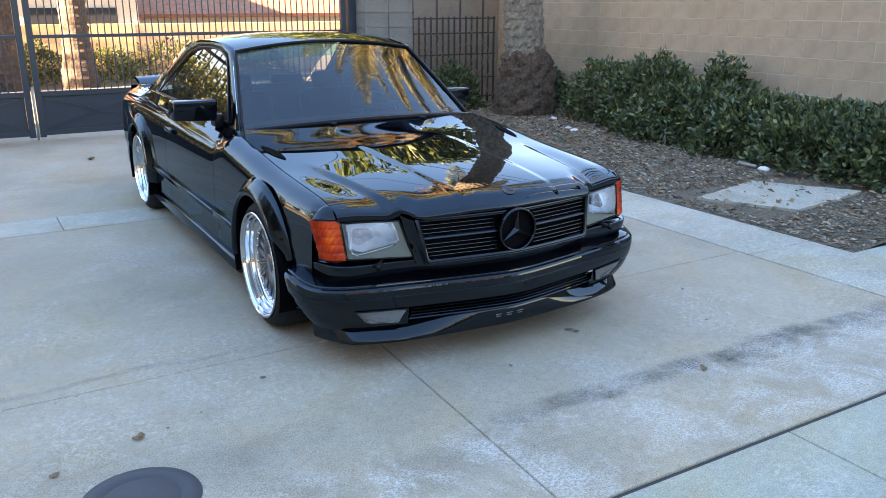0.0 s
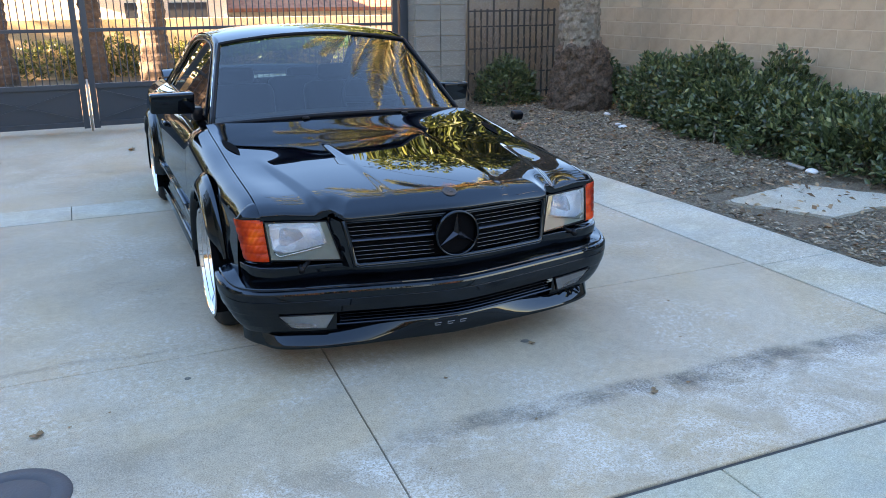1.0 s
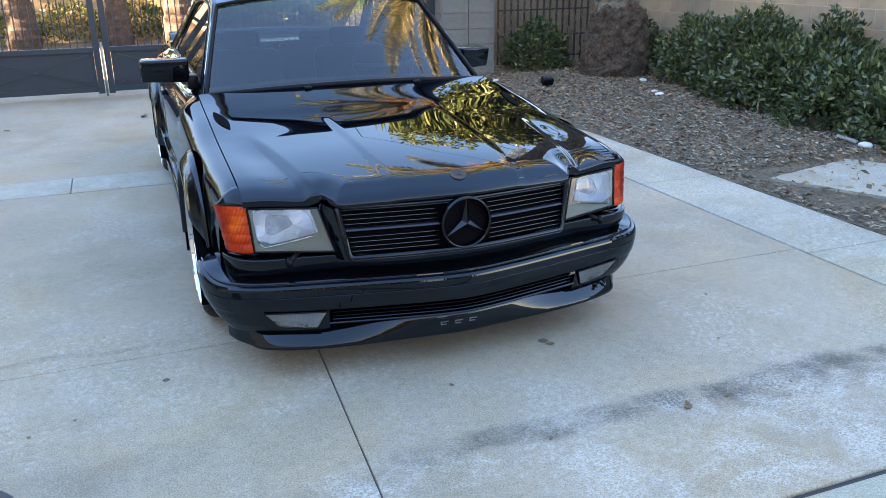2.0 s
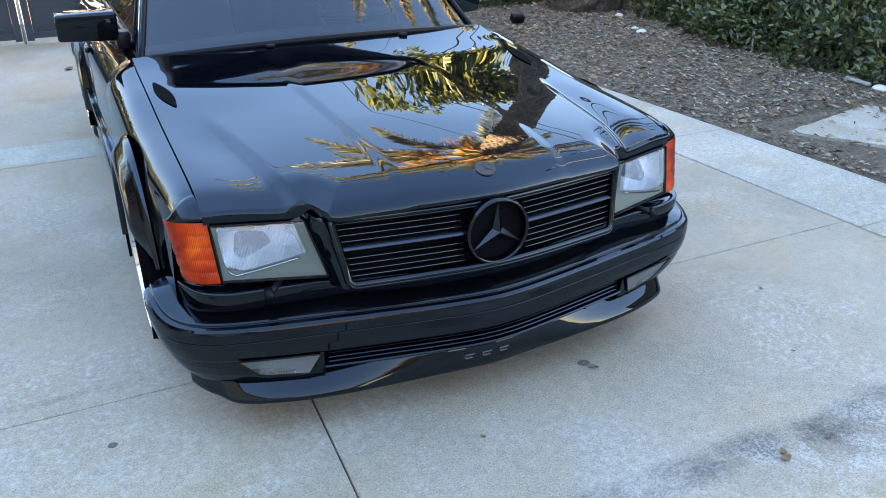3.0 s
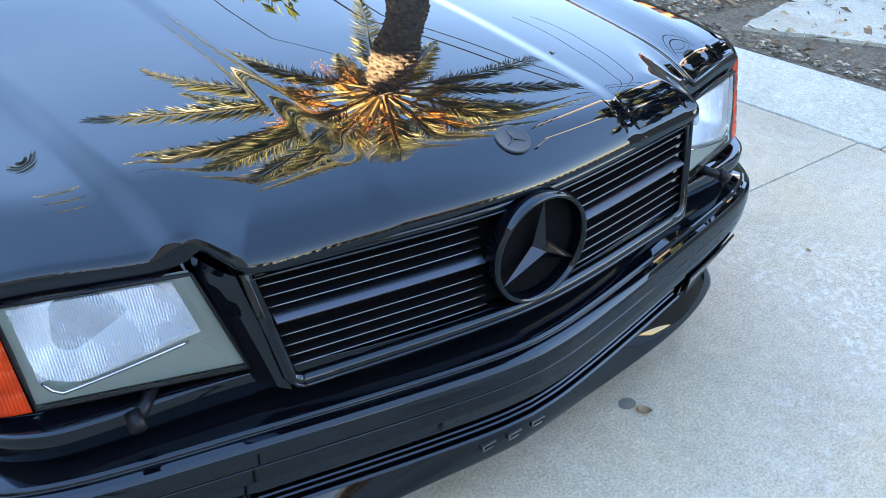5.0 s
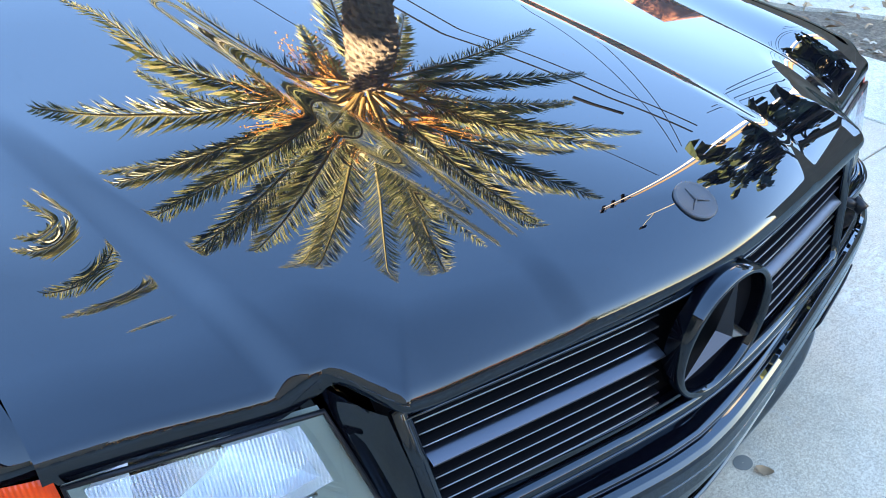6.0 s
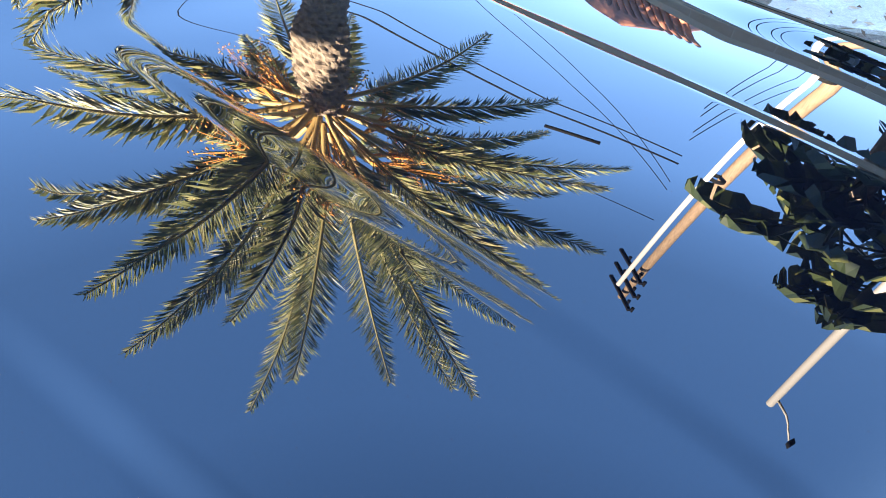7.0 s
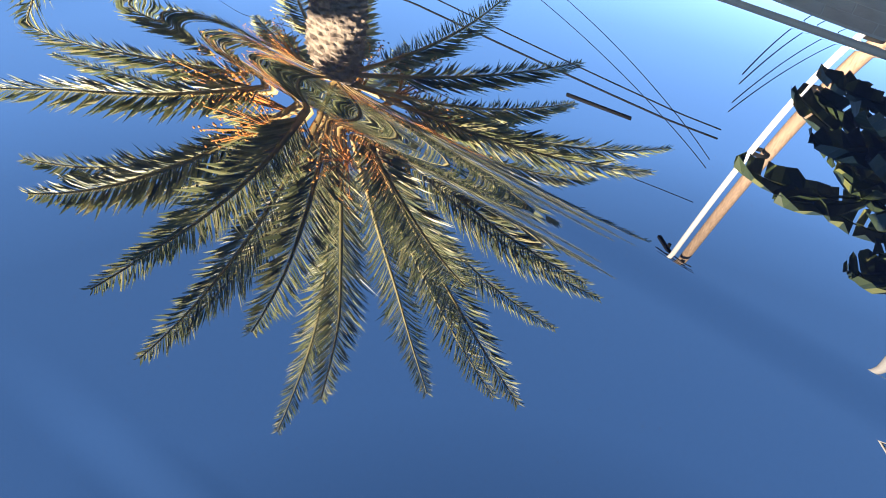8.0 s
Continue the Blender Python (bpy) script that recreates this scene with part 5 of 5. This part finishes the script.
# ---- trees, poles and houses around ----
def broad_tree(at, trunk_h, crown_c, radii, n, seed, label, m=TREELEAF, size=.16):
    t = thing("tree", at, label, "tree")
    rng = random.Random(seed)
    bm = bmesh.new()
    tube(bm, [(0, 0, -.05), (.05, .03, trunk_h * .5), (0, .06, trunk_h)], [.2, .16, .12], 10)
    cc = Vector(crown_c)
    pts, nrm = [], []
    for k in range(26):
        v = Vector((rng.gauss(0, 1), rng.gauss(0, 1), rng.gauss(0, .8))).normalized()
        e = cc + Vector((v.x * radii[0], v.y * radii[1], v.z * radii[2])) * rng.uniform(.5, .95)
        tube(bm, [(0, .06, trunk_h * .9), Vector((0, 0, trunk_h)).lerp(e, .5) + Vector((0, 0, .2)), e], [.07, .04, .012], 6)
        p, q = blob(n // 26, e, (radii[0] * .42, radii[1] * .42, radii[2] * .36), seed * 31 + k, .5, -1)
        pts.append(p)
        nrm.append(q)
    part("trunk", bm, BARK, t)
    leaf_cloud("crown", np.concatenate(pts), np.concatenate(nrm), size, m, t, seed=seed, droop=.3)
    return t


broad_tree((6.9, 16.6, 0), 3.2, (0, 0, 5.0), (2.9, 2.9, 2.2), 26000, 11, "leafy green broadleaf tree beyond the gate", TREELEAF, .26)
broad_tree((-9.4, 20.5, 0), 1.3, (0, 0, 2.6), (2.8, 2.4, 1.8), 9000, 12, "rounded sunlit tree across the lane")
broad_tree((-15.0, 15.0, 0), 2.2, (0, 0, 3.6), (3.0, 2.8, 2.2), 8000, 13, "rounded sunlit tree across the lane")
broad_tree((-5.6, 22.0, 0), 1.1, (0, 0, 2.3), (2.4, 2.0, 1.5), 8000, 14, "olive-green tree behind the yellow wall")


def banana(at, height, count, seed):
    """A clump of tall broad paddle leaves on stalks."""
    t = thing("broad_leaf_plant", at, "tall clump of giant paddle-shaped leaves with torn edges", "plant", "paddle-leaved plants behind the wall")
    rng = random.Random(seed)
    bm = bmesh.new()
    for k in range(3):
        a = rng.uniform(0, 6.28)
        tube(bm, [(.25 * math.cos(a), .25 * math.sin(a), -.05), (.15 * math.cos(a), .15 * math.sin(a), height * .45), (.05, 0, height * .6)], [.12, .10, .08], 8)
    part("stem", bm, BARK, t)
    for k in range(count):
        a = 2 * math.pi * k / count * 1.6 + rng.uniform(-.3, .3)
        o = Vector((math.cos(a), math.sin(a), 0))
        base = Vector((0, 0, height * rng.uniform(.42, .62)))
        rise = radians(rng.uniform(15, 80))
        L = rng.uniform(1.2, 1.8)
        bm = bmesh.new()
        pts, p, ang = [], base, rise
        for j in range(15):
            pts.append(p.copy())
            ang -= radians(rng.uniform(3, 9))
            p = p + (o * math.cos(ang) + Vector((0, 0, math.sin(ang)))) * (L / 14 + (.05 if j < 5 else 0))
        tube(bm, pts, [.03 - .0018 * j for j in range(15)], 5)
        s = Vector((-o.y, o.x, 0))
        half = rng.uniform(.28, .42)
        for sd in (-1, 1):
            rows = []
            for j in range(5, 15):
                t_ = (j - 5) / 9
                w = half * math.sin(math.pi * min(1, .10 + .86 * t_)) ** .6 * rng.uniform(.75, 1.05)
                up = Vector((0, 0, 1)).cross(s) * 0 + Vector((0, 0, .10))
                rows.append([pts[j], pts[j] + s * sd * w * .5 + up * .7, pts[j] + s * sd * w - up * rng.uniform(.2, 1.6)])
            j = 0
            for a_, b_ in zip(rows, rows[1:]):
                if rng.random() < .22:
                    b_ = [b_[0].lerp(a_[0], .25), b_[1].lerp(a_[1], .3), b_[2].lerp(a_[2], .35)]
                grid(bm, [a_, b_])
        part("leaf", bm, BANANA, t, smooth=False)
    return t


broad_tree((-7.8, 6.2, 0), 2.4, (0, 0, 4.3), (2.0, 2.2, 1.9), 8000, 18, "dark leafy tree beside the drive")
broad_tree((-8.0, 1.6, 0), 2.4, (0, 0, 4.6), (1.7, 2.0, 2.0), 8000, 19, "dark leafy tree beside the drive")
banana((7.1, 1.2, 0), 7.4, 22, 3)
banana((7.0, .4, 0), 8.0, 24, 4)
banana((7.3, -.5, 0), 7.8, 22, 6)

# utility pole with its cables
UP = Vector((12.3, 5.3, 0))
pole = thing("utility_pole", UP, "leaning weathered wooden utility pole with insulators and pale riser pipe", "pole")
bm = bmesh.new()
tube(bm, [(-.4, -2.6, -.1), (-.2, -1.45, 6), (0, 0, 13.9)], [.17, .14, .10], 14)
part("pole", bm, WOODPOLE, pole)
bm = bmesh.new()
tube(bm, [(-.72, -2.35, 0), (-.52, -1.22, 6), (-.30, .08, 13.2)], .062, 10)
part("riser_pipe", bm, WHITE, pole, "pale riser pipe")
for z in (12.3, 12.9, 13.5):
    bm = bmesh.new()
    box(bm, (-.9, -.05, z), (.5, .05, z + .09), .01, turn=Matrix.Rotation(radians(55), 4, "Z"))
    for q in (-.7, -.4, .3):
        tube(bm, [(q * .57, q * .82, z + .08), (q * .57, q * .82, z + .26)], [.05, .03], 8)
    part("crossarm", bm, CABLE, pole)
for z in (7.9, 5.6, 3.6):
    bm = bmesh.new()
    lathe(bm, [(z, .165), (z + .03, .18), (z + .10, .18), (z + .13, .165)], (-.36 + .03 * (z - 6), -1.35 + .19 * (z - 6), 0), "z", 16)
    part("strap", bm, CABLE, pole)


def cable(a, b, sag, r=.012, n=24, label="thin black overhead cable"):
    a, b = Vector(a), Vector(b)
    bm = bmesh.new()
    tube(bm, [a.lerp(b, i / n) - Vector((0, 0, sag * 4 * (i / n) * (1 - i / n))) for i in range(n + 1)], r, 5)
    ob = part("cable", bm, CABLE, None)
    return tagged(ob, label, "cable", "overhead cables")


U = UP
cable(U + Vector((0, 0, 8.3)), (3.5, 38, 8.2), .5, .030, label="thick bundled overhead cable")
cable(U + Vector((0, 0, 8.0)), (3.6, 38, 7.9), .7, .022)
cable(U + Vector((0, 0, 10.5)), (3.0, 24.0, 8.0), .35, .013)
for k, (z, x) in enumerate(((7.4, 0), (7.1, .4), (6.5, .8), (6.2, 1.2))):
    cable(U + Vector((0, 0, z)), (24, 6.5 + x, z - 1.4), .3, .013)
cable(U + Vector((0, 0, 9.3)), (13.2, 13.5, 6.6), .7, .012)
cable(U + Vector((0, 0, 9.0)), (14.2, 13.8, 6.6), .9, .012)
splice = thing("cable_splice_box", U.lerp(Vector((3.5, 38, 8.3)), .075) + Vector((0, 0, 8.05)), "dark cable splice box hung from the overhead cable", "cable box")
bm = bmesh.new()
tube(bm, [(.25, -.75, -.02), (-.18, .5, .0)], [.055, .055], 10)
part("box", bm, CABLE, splice)

# street lamp
lamp_post = thing("street_lamp", (10.2, .35, 0), "pale street lamp with a curved arm", "street lamp")
bm = bmesh.new()
tube(bm, [(0, 0, -.05), (0, 0, 11.65)], [.11, .09], 10)
part("post", bm, LAMPMETAL, lamp_post)
bm = bmesh.new()
tube(bm, [(0, 0, 11.35), (-.12, -.4, 11.47), (-.3, -.95, 11.70), (-.5, -1.5, 11.80)], [.035, .03, .028, .026], 8)
part("arm", bm, LAMPMETAL, lamp_post)
bm = bmesh.new()
box(bm, (-.80, -1.88, 11.71), (-.35, -1.62, 11.85), .05, turn=Matrix.Rotation(radians(72), 4, "Z"))
part("lamp_head", bm, CABLE, lamp_post, "dark lamp head")


def roof_house(name, lo, hi, ridge, label, wall=CREAM, over=.5):
    """A house with a tiled hip roof."""
    h = thing(name, ((lo[0] + hi[0]) / 2, (lo[1] + hi[1]) / 2, 0), label, "house")
    cx, cy = h.location.x, h.location.y
    bm = bmesh.new()
    box(bm, (lo[0] - cx, lo[1] - cy, -.1), (hi[0] - cx, hi[1] - cy, hi[2]))
    part("wall", bm, wall, h, smooth=False)
    bm = bmesh.new()
    x0, x1, y0, y1, z = lo[0] - cx - over, hi[0] - cx + over, lo[1] - cy - over, hi[1] - cy + over, hi[2] - .05
    d = min(x1 - x0, y1 - y0) / 2
    r0, r1 = ((x0 + d, 0, ridge), (x1 - d, 0, ridge)) if x1 - x0 > y1 - y0 else ((0, y0 + d, ridge), (0, y1 - d, ridge))
    c = [bm.verts.new(p) for p in ((x0, y0, z), (x1, y0, z), (x1, y1, z), (x0, y1, z), r0, r1)]
    if x1 - x0 > y1 - y0:
        fs = ((0, 1, 5, 4), (1, 2, 5), (2, 3, 4, 5), (3, 0, 4))
    else:
        fs = ((0, 1, 4), (1, 2, 5, 4), (2, 3, 5), (3, 0, 4, 5))
    for f in fs:
        bm.faces.new([c[i] for i in f])
    solid(part("roof", bm, TERRACOTTA, h, smooth=False), .16)
    return h


neighbour = roof_house("neighbour_house", (12.6, 6.7, 0), (22, 10.9, 3.7), 5.4, "tan two-storey house with a terracotta roof", SHADE_WALL)
for k in range(26):
    bm = bmesh.new()
    y = -2.45 + 4.9 * k / 25
    tube(bm, [(-5.2, y, 3.68), (-4.1, y, 4.40)], .055, 6)
    part("eave_tile", bm, TERRACOTTA, neighbour)
roof_house("far_house", (4.2, 31, 0), (17, 40, 1.25), 4.2, "far cream house with an orange tiled roof")
fh = roof_house("garage_house", (-3.5, 27, 0), (3.6, 34, 2.6), 4.4, "far cream house with a dark window")
for x in (.2, 1.6):
    bm = bmesh.new()
    box(bm, (x, -3.56, .75), (x + 1.25, -3.49, 1.45), .01)
    part("window", bm, DARKGLASS, fh, smooth=False)

# unseen houses and trees added across the street to darken the mirrored horizon
roof_house("unseen_street_house", (-16, -44, 0), (-2, -33, 4.6), 7.0, "unseen grey-brown house added across the street to darken reflections", SHADE_WALL)
roof_house("unseen_street_house", (3, -43, 0), (16, -33.5, 4.4), 6.8, "unseen grey-brown house added across the street to darken reflections", SHADE_WALL)
for k, (x, y) in enumerate(((-9.5, -27), (-2.6, -28), (4.6, -27), (12.0, -26))):
    broad_tree((x, y, 0), 2.4, (0, 0, 3.7), (3.5, 2.2, 2.6), 7000, 15 + 20 * k, "unseen leafy tree added across the road to darken reflections")

# far row of trees, added to block the low sky mirrored in the roof
rng_ = np.random.default_rng(77)
pts_, nrm_ = [], []
for k in range(34):
    cx_ = -62 + 4.0 * k + rng_.uniform(-1, 1)
    p_, q_ = blob(420, (cx_, 52 + rng_.uniform(-3, 3), rng_.uniform(1.6, 2.6)), (rng_.uniform(2.4, 3.6), 2.0, rng_.uniform(3.0, 5.4)), 200 + k, .5)
    pts_.append(p_)
    nrm_.append(q_)
leaf_cloud("tree_line", np.concatenate(pts_), np.concatenate(nrm_), .75, TREELEAF, None, "far row of olive-green trees beyond the houses", seed=78)["category"] = "trees"

# yard beyond the gate
bm = bmesh.new()
box(bm, (-30, 16.4, -.1), (1.5, 16.6, 1.15), .01)
tagged(part("wall_yard", bm, STUCCO, None, smooth=False), "sunlit yellow stucco garden wall", "wall", "", "structure")
bm = bmesh.new()
box(bm, (1.52, 17.4, -.1), (16, 17.6, 1.12), .01)
tagged(part("wall_lane", bm, SHADE_WALL, None, smooth=False), "brown block garden wall with its shade put into the colour", "wall", "", "structure")
for k, (x, y, rx, rz) in enumerate([(-6.4, 15.7, .9, .62), (-5.0, 15.8, .8, .5), (-3.7, 15.7, .8, .62), (-1.9, 15.8, .75, .55), (-.6, 15.8, .55, .6), (.75, 15.9, .6, .5), (2.2, 16.4, .9, .55), (4.0, 16.8, .9, .5), (-8.2, 15.8, .9, .6)]):
    ob = thing("hedge_shrub", (x, y, -.02), "sunlit yellow-green hedge shrub along the far wall", "shrub", "hedge along the far wall")
    pts, nrm = blob(1500, (0, 0, rz * .3), (rx, .5, rz), 60 + k)
    leaf_cloud("leaves", pts, nrm, .09, TREELEAF, ob, seed=70 + k)


def far_palm(at, h, r, seed):
    t = thing("palm_tree", at, "tall palm trunk beyond the gate", "palm tree", "palms beyond the gate")
    bm = bmesh.new()
    rows = []
    for j in range(60):
        z = -.05 + h * j / 59
        rows.append([(math.cos(a) * rr, math.sin(a) * rr, z) for a in [2 * math.pi * i / 20 for i in range(20)]
                     for rr in [r * (1.25 - .35 * step(z / .9)) + .035 * ((z * 6) % 1) + .03 * noise.noise((a, z * 5, seed))]])
    grid(bm, rows, closed=True)
    part("trunk", bm, SHADE_BARK, t, smooth=False)
    crown(t, Vector((0, 0, h)), 20, seed, 1.3)
    return t


far_palm((.10, 15.0, 0), 3.0, .27, 21)
far_palm((-1.05, 15.2, 0), 3.3, .2, 22)
far_palm((-2.75, 15.0, 0), 3.1, .24, 23)

# ---- small things on the ground ----
manhole = thing("manhole_cover", (-1.745, -.375, 0), "dark round cast-iron access cover set in the drive", "access cover")
bm = bmesh.new()
lathe(bm, [(.001, .195), (.006, .192), (.006, .135), (.003, .131), (.003, .127), (.006, .123), (.006, .001)], (0, 0, 0), "z", 48, flip=True)
part("cover", face_out(bm, (0, 0, -1)), IRON, manhole)
bm = bmesh.new()
vs = []
pts = [(3.01, 1.69), (3.94, 1.92), (4.40, 1.15), (3.37, 1.00)]
n = 14
ring = []
for i in range(4):
    a, b = Vector(pts[i]), Vector(pts[(i + 1) % 4])
    for k in range(n):
        p = a.lerp(b, k / n)
        p += Vector((noise.noise((p.x * 9, p.y * 9, 1)), noise.noise((p.x * 9, p.y * 9, 5)))) * .025
        ring.append(p)
top = [bm.verts.new((p.x, p.y, .030)) for p in ring]
bot = [bm.verts.new((p.x, p.y, -.02)) for p in ring]
bm.faces.new(list(reversed(top)))
for i in range(len(ring)):
    j = (i + 1) % len(ring)
    bm.faces.new((top[i], top[j], bot[j], bot[i]))
bmesh.ops.recalc_face_normals(bm, faces=bm.faces)
tagged(part("concrete_pad", bm, PALE, None, smooth=False), "pale flat concrete pad half buried in the mulch", "concrete pad")


def bed_z(x, y):
    return 0.004 + 0.10 * min(1, max(0, (x - BAND_X)) / 1.6) * (0.35 + 0.65 * noise.noise((x * 1.3, y * 1.3, 0)) ** 2)


def scatter(name, n, area, size, m, label, category, seed, z0=None, flat=.25, keep=None):
    rng = np.random.default_rng(seed)
    x = rng.uniform(area[0], area[1], n)
    y = rng.uniform(area[2], area[3], n)
    s = size * rng.uniform(.4, 1.5, n)
    a = rng.uniform(0, 6.28, n)
    verts, faces = [], []
    for i in range(n):
        if keep and not keep(x[i], y[i]):
            continue
        z = bed_z(x[i], y[i]) + .006 if z0 is None else z0
        c, q = math.cos(a[i]) * s[i], math.sin(a[i]) * s[i]
        w = rng.uniform(.15, .45)
        t1, t2 = rng.uniform(-.4, .4) * flat * s[i], rng.uniform(0, 1) * flat * s[i]
        k = len(verts)
        verts += [(x[i] - c, y[i] - q, z), (x[i] + q * w, y[i] - c * w, z + t2), (x[i] + c, y[i] + q, z + .5 * t2 + abs(t1)), (x[i] - q * w, y[i] + c * w, z + .3 * t2)]
        faces.append((k, k + 1, k + 2, k + 3))
    me = bpy.data.meshes.new(name)
    me.from_pydata(verts, [], faces)
    me.materials.append(m)
    return tagged(new(name, me), label, category, "", "stuff")


off_pad = lambda x, y: not (2.95 < x < 4.45 and .95 < y < 1.98)
scatter("mulch_chips", 42000, (BAND_X + .02, 5.6, .17, 8.2), .019, CHIP, "loose bark chips of the planting bed", "mulch", 1, keep=off_pad, flat=.6)
scatter("leaf_litter", 1700, (BAND_X + .05, 5.2, .2, 8.2), .030, LITTER, "dry fallen leaves on the mulch", "leaf litter", 2, flat=.8)
scatter("drive_grit", 260, (-4.5, 2.1, -1.1, 7.8), .007, CHIP, "specks of grit and leaf crumbs on the concrete", "grit", 3, z0=.003)


def dry_leaf(at, size, turn, label="curled brown dry leaf on the concrete", m=LITTER):
    bm = bmesh.new()
    rows = []
    for i in range(7):
        t = i / 6
        w = .36 * math.sin(math.pi * min(1, .06 + .9 * t)) ** .8
        rows.append([((t - .5) * size, s_ * w * size, .10 * size * abs(s_) + .12 * size * (t - .5) ** 2 * 4) for s_ in (-1, -.5, 0, .5, 1)])
    grid(bm, rows)
    bmesh.ops.transform(bm, matrix=Matrix.Translation((*at, .003)) @ Matrix.Rotation(turn, 4, "Z"), verts=bm.verts)
    ob = part("dry_leaf", bm, m, None)
    return tagged(ob, label, "leaf", "fallen leaves on the drive")


for k, (x, y, s_) in enumerate([(.590, -.610, .055), (.605, -.585, .045), (.771, -.593, .03), (.051, -.603, .025), (.384, .022, .055), (-1.673, .037, .075), (-1.66, .05, .06), (-1.56, .06, .025), (-.96, 6.24, .16), (-.119, -.143, .03), (-1.97, -.08, .06), (-2.6, 5.6, .1), (-2.2, 6.0, .08), (1.3, .2, .03), (1.05, -.2, .025), (-1.42, .12, .02)]):
    dry_leaf((x, y), s_ * .62, k * 1.3)
bm = bmesh.new()
lathe(bm, [(.0008, .001), (.0008, .016), (.0002, .018)], (.373, .063, .0005), "z", 24)
for v in bm.verts:
    v.co.x = .373 + (v.co.x - .373) * 1.25
tagged(part("oil_spot", bm, STAIN, None), "small dark oil spot on the concrete", "oil spot")
bm = bmesh.new()
lathe(bm, [(.0008, .001), (.0008, .012), (.0002, .014)], (-1.106, .308, .0005), "z", 24)
tagged(part("oil_spot", bm, STAIN, None), "small dark oil spot on the concrete", "oil spot")
for k, (x, y, r) in enumerate([(4.88, 5.99, .045), (4.40, 4.95, .05), (4.32, 2.1, .05), (4.50, 5.2, .035), (3.3, 6.9, .04), (4.8, 1.05, .04)]):
    bm = bmesh.new()
    bmesh.ops.create_icosphere(bm, subdivisions=3, radius=r)
    for v in bm.verts:
        v.co *= 1 + .35 * noise.noise(v.co * (2.2 / r * .1) * 3 + Vector((k * 7, 0, 0)))
        v.co.z *= .55
    bmesh.ops.transform(bm, matrix=Matrix.Translation((x, y, bed_z(x, y) + r * .3)), verts=bm.verts)
    tagged(part("stone", bm, STONE, None), "pale weathered stone on the mulch", "stone", "stones in the bed")
bm = bmesh.new()
tube(bm, [(4.42, 2.47, .06), (4.33, 2.20, .07)], [.017, .017], 10)
tagged(part("pipe_stub", bm, WHITE, None), "short white plastic pipe lying on the mulch", "pipe")
bm = bmesh.new()
box(bm, (4.62, 3.66, .02), (4.638, 3.685, .22), .003)
tagged(part("wooden_stake", bm, BARK, None, smooth=False), "small grey wooden stake at the bed's edge", "stake")
spot = thing("garden_spotlight", (3.66, 6.2, .03), "small black garden spotlight on a spike", "spotlight")
bm = bmesh.new()
tube(bm, [(0, 0, -.09), (0, 0, .04)], .012, 8)
part("spike", bm, TRIM, spot)
bm = bmesh.new()
box(bm, (-.07, -.05, .02), (.07, .05, .11), .012, turn=Matrix.Rotation(radians(25), 4, "X"))
part("lamp_body", bm, TRIM, spot)

# ---- blocks of the wall and the pillar ----
def block_mesh(name, lx, ly, lz, m, worn=.003):
    bm = bmesh.new()
    box(bm, (-lx / 2, -ly / 2, -lz / 2), (lx / 2, ly / 2, lz / 2), worn)
    me = bpy.data.meshes.new(name)
    bm.to_mesh(me)
    bm.free()
    me.materials.append(m)
    return me


random.seed(8)
COURSE, LONG = 0.1965, 0.42
full = block_mesh("block", .05, LONG - .009, COURSE - .009, BLOCK)
for c in range(11):
    z = -.01 + COURSE * (c + .5)
    for k in range(30):
        y = -3.0 + LONG * (k + (.5 if c % 2 else 0)) + .2
        if not -2.9 < y < 9.4:
            continue
        o = new("block", full)
        o.parent = wall_east
        o.location = (WALL_X + .003 + .018 + random.uniform(-.0015, .0015), y, z)
pf = block_mesh("pillar_block", .366, .05, .2, PILLAR, .004)
ps = block_mesh("pillar_block_side", .05, .366, .2, PILLAR, .004)
for c in range(11):
    z = .205 * (c + .5)
    for k in range(2):
        for me, loc in ((pf, (2.87 + .187 + .372 * k, 7.675, z)), (pf, (2.87 + .187 + .372 * k, 8.385, z)),
                        (ps, (2.885, 7.665 + .187 + .37 * k, z)), (ps, (3.605, 7.665 + .187 + .37 * k, z))):
            o = new("block", me)
            o.parent = pillar
            o.location = loc
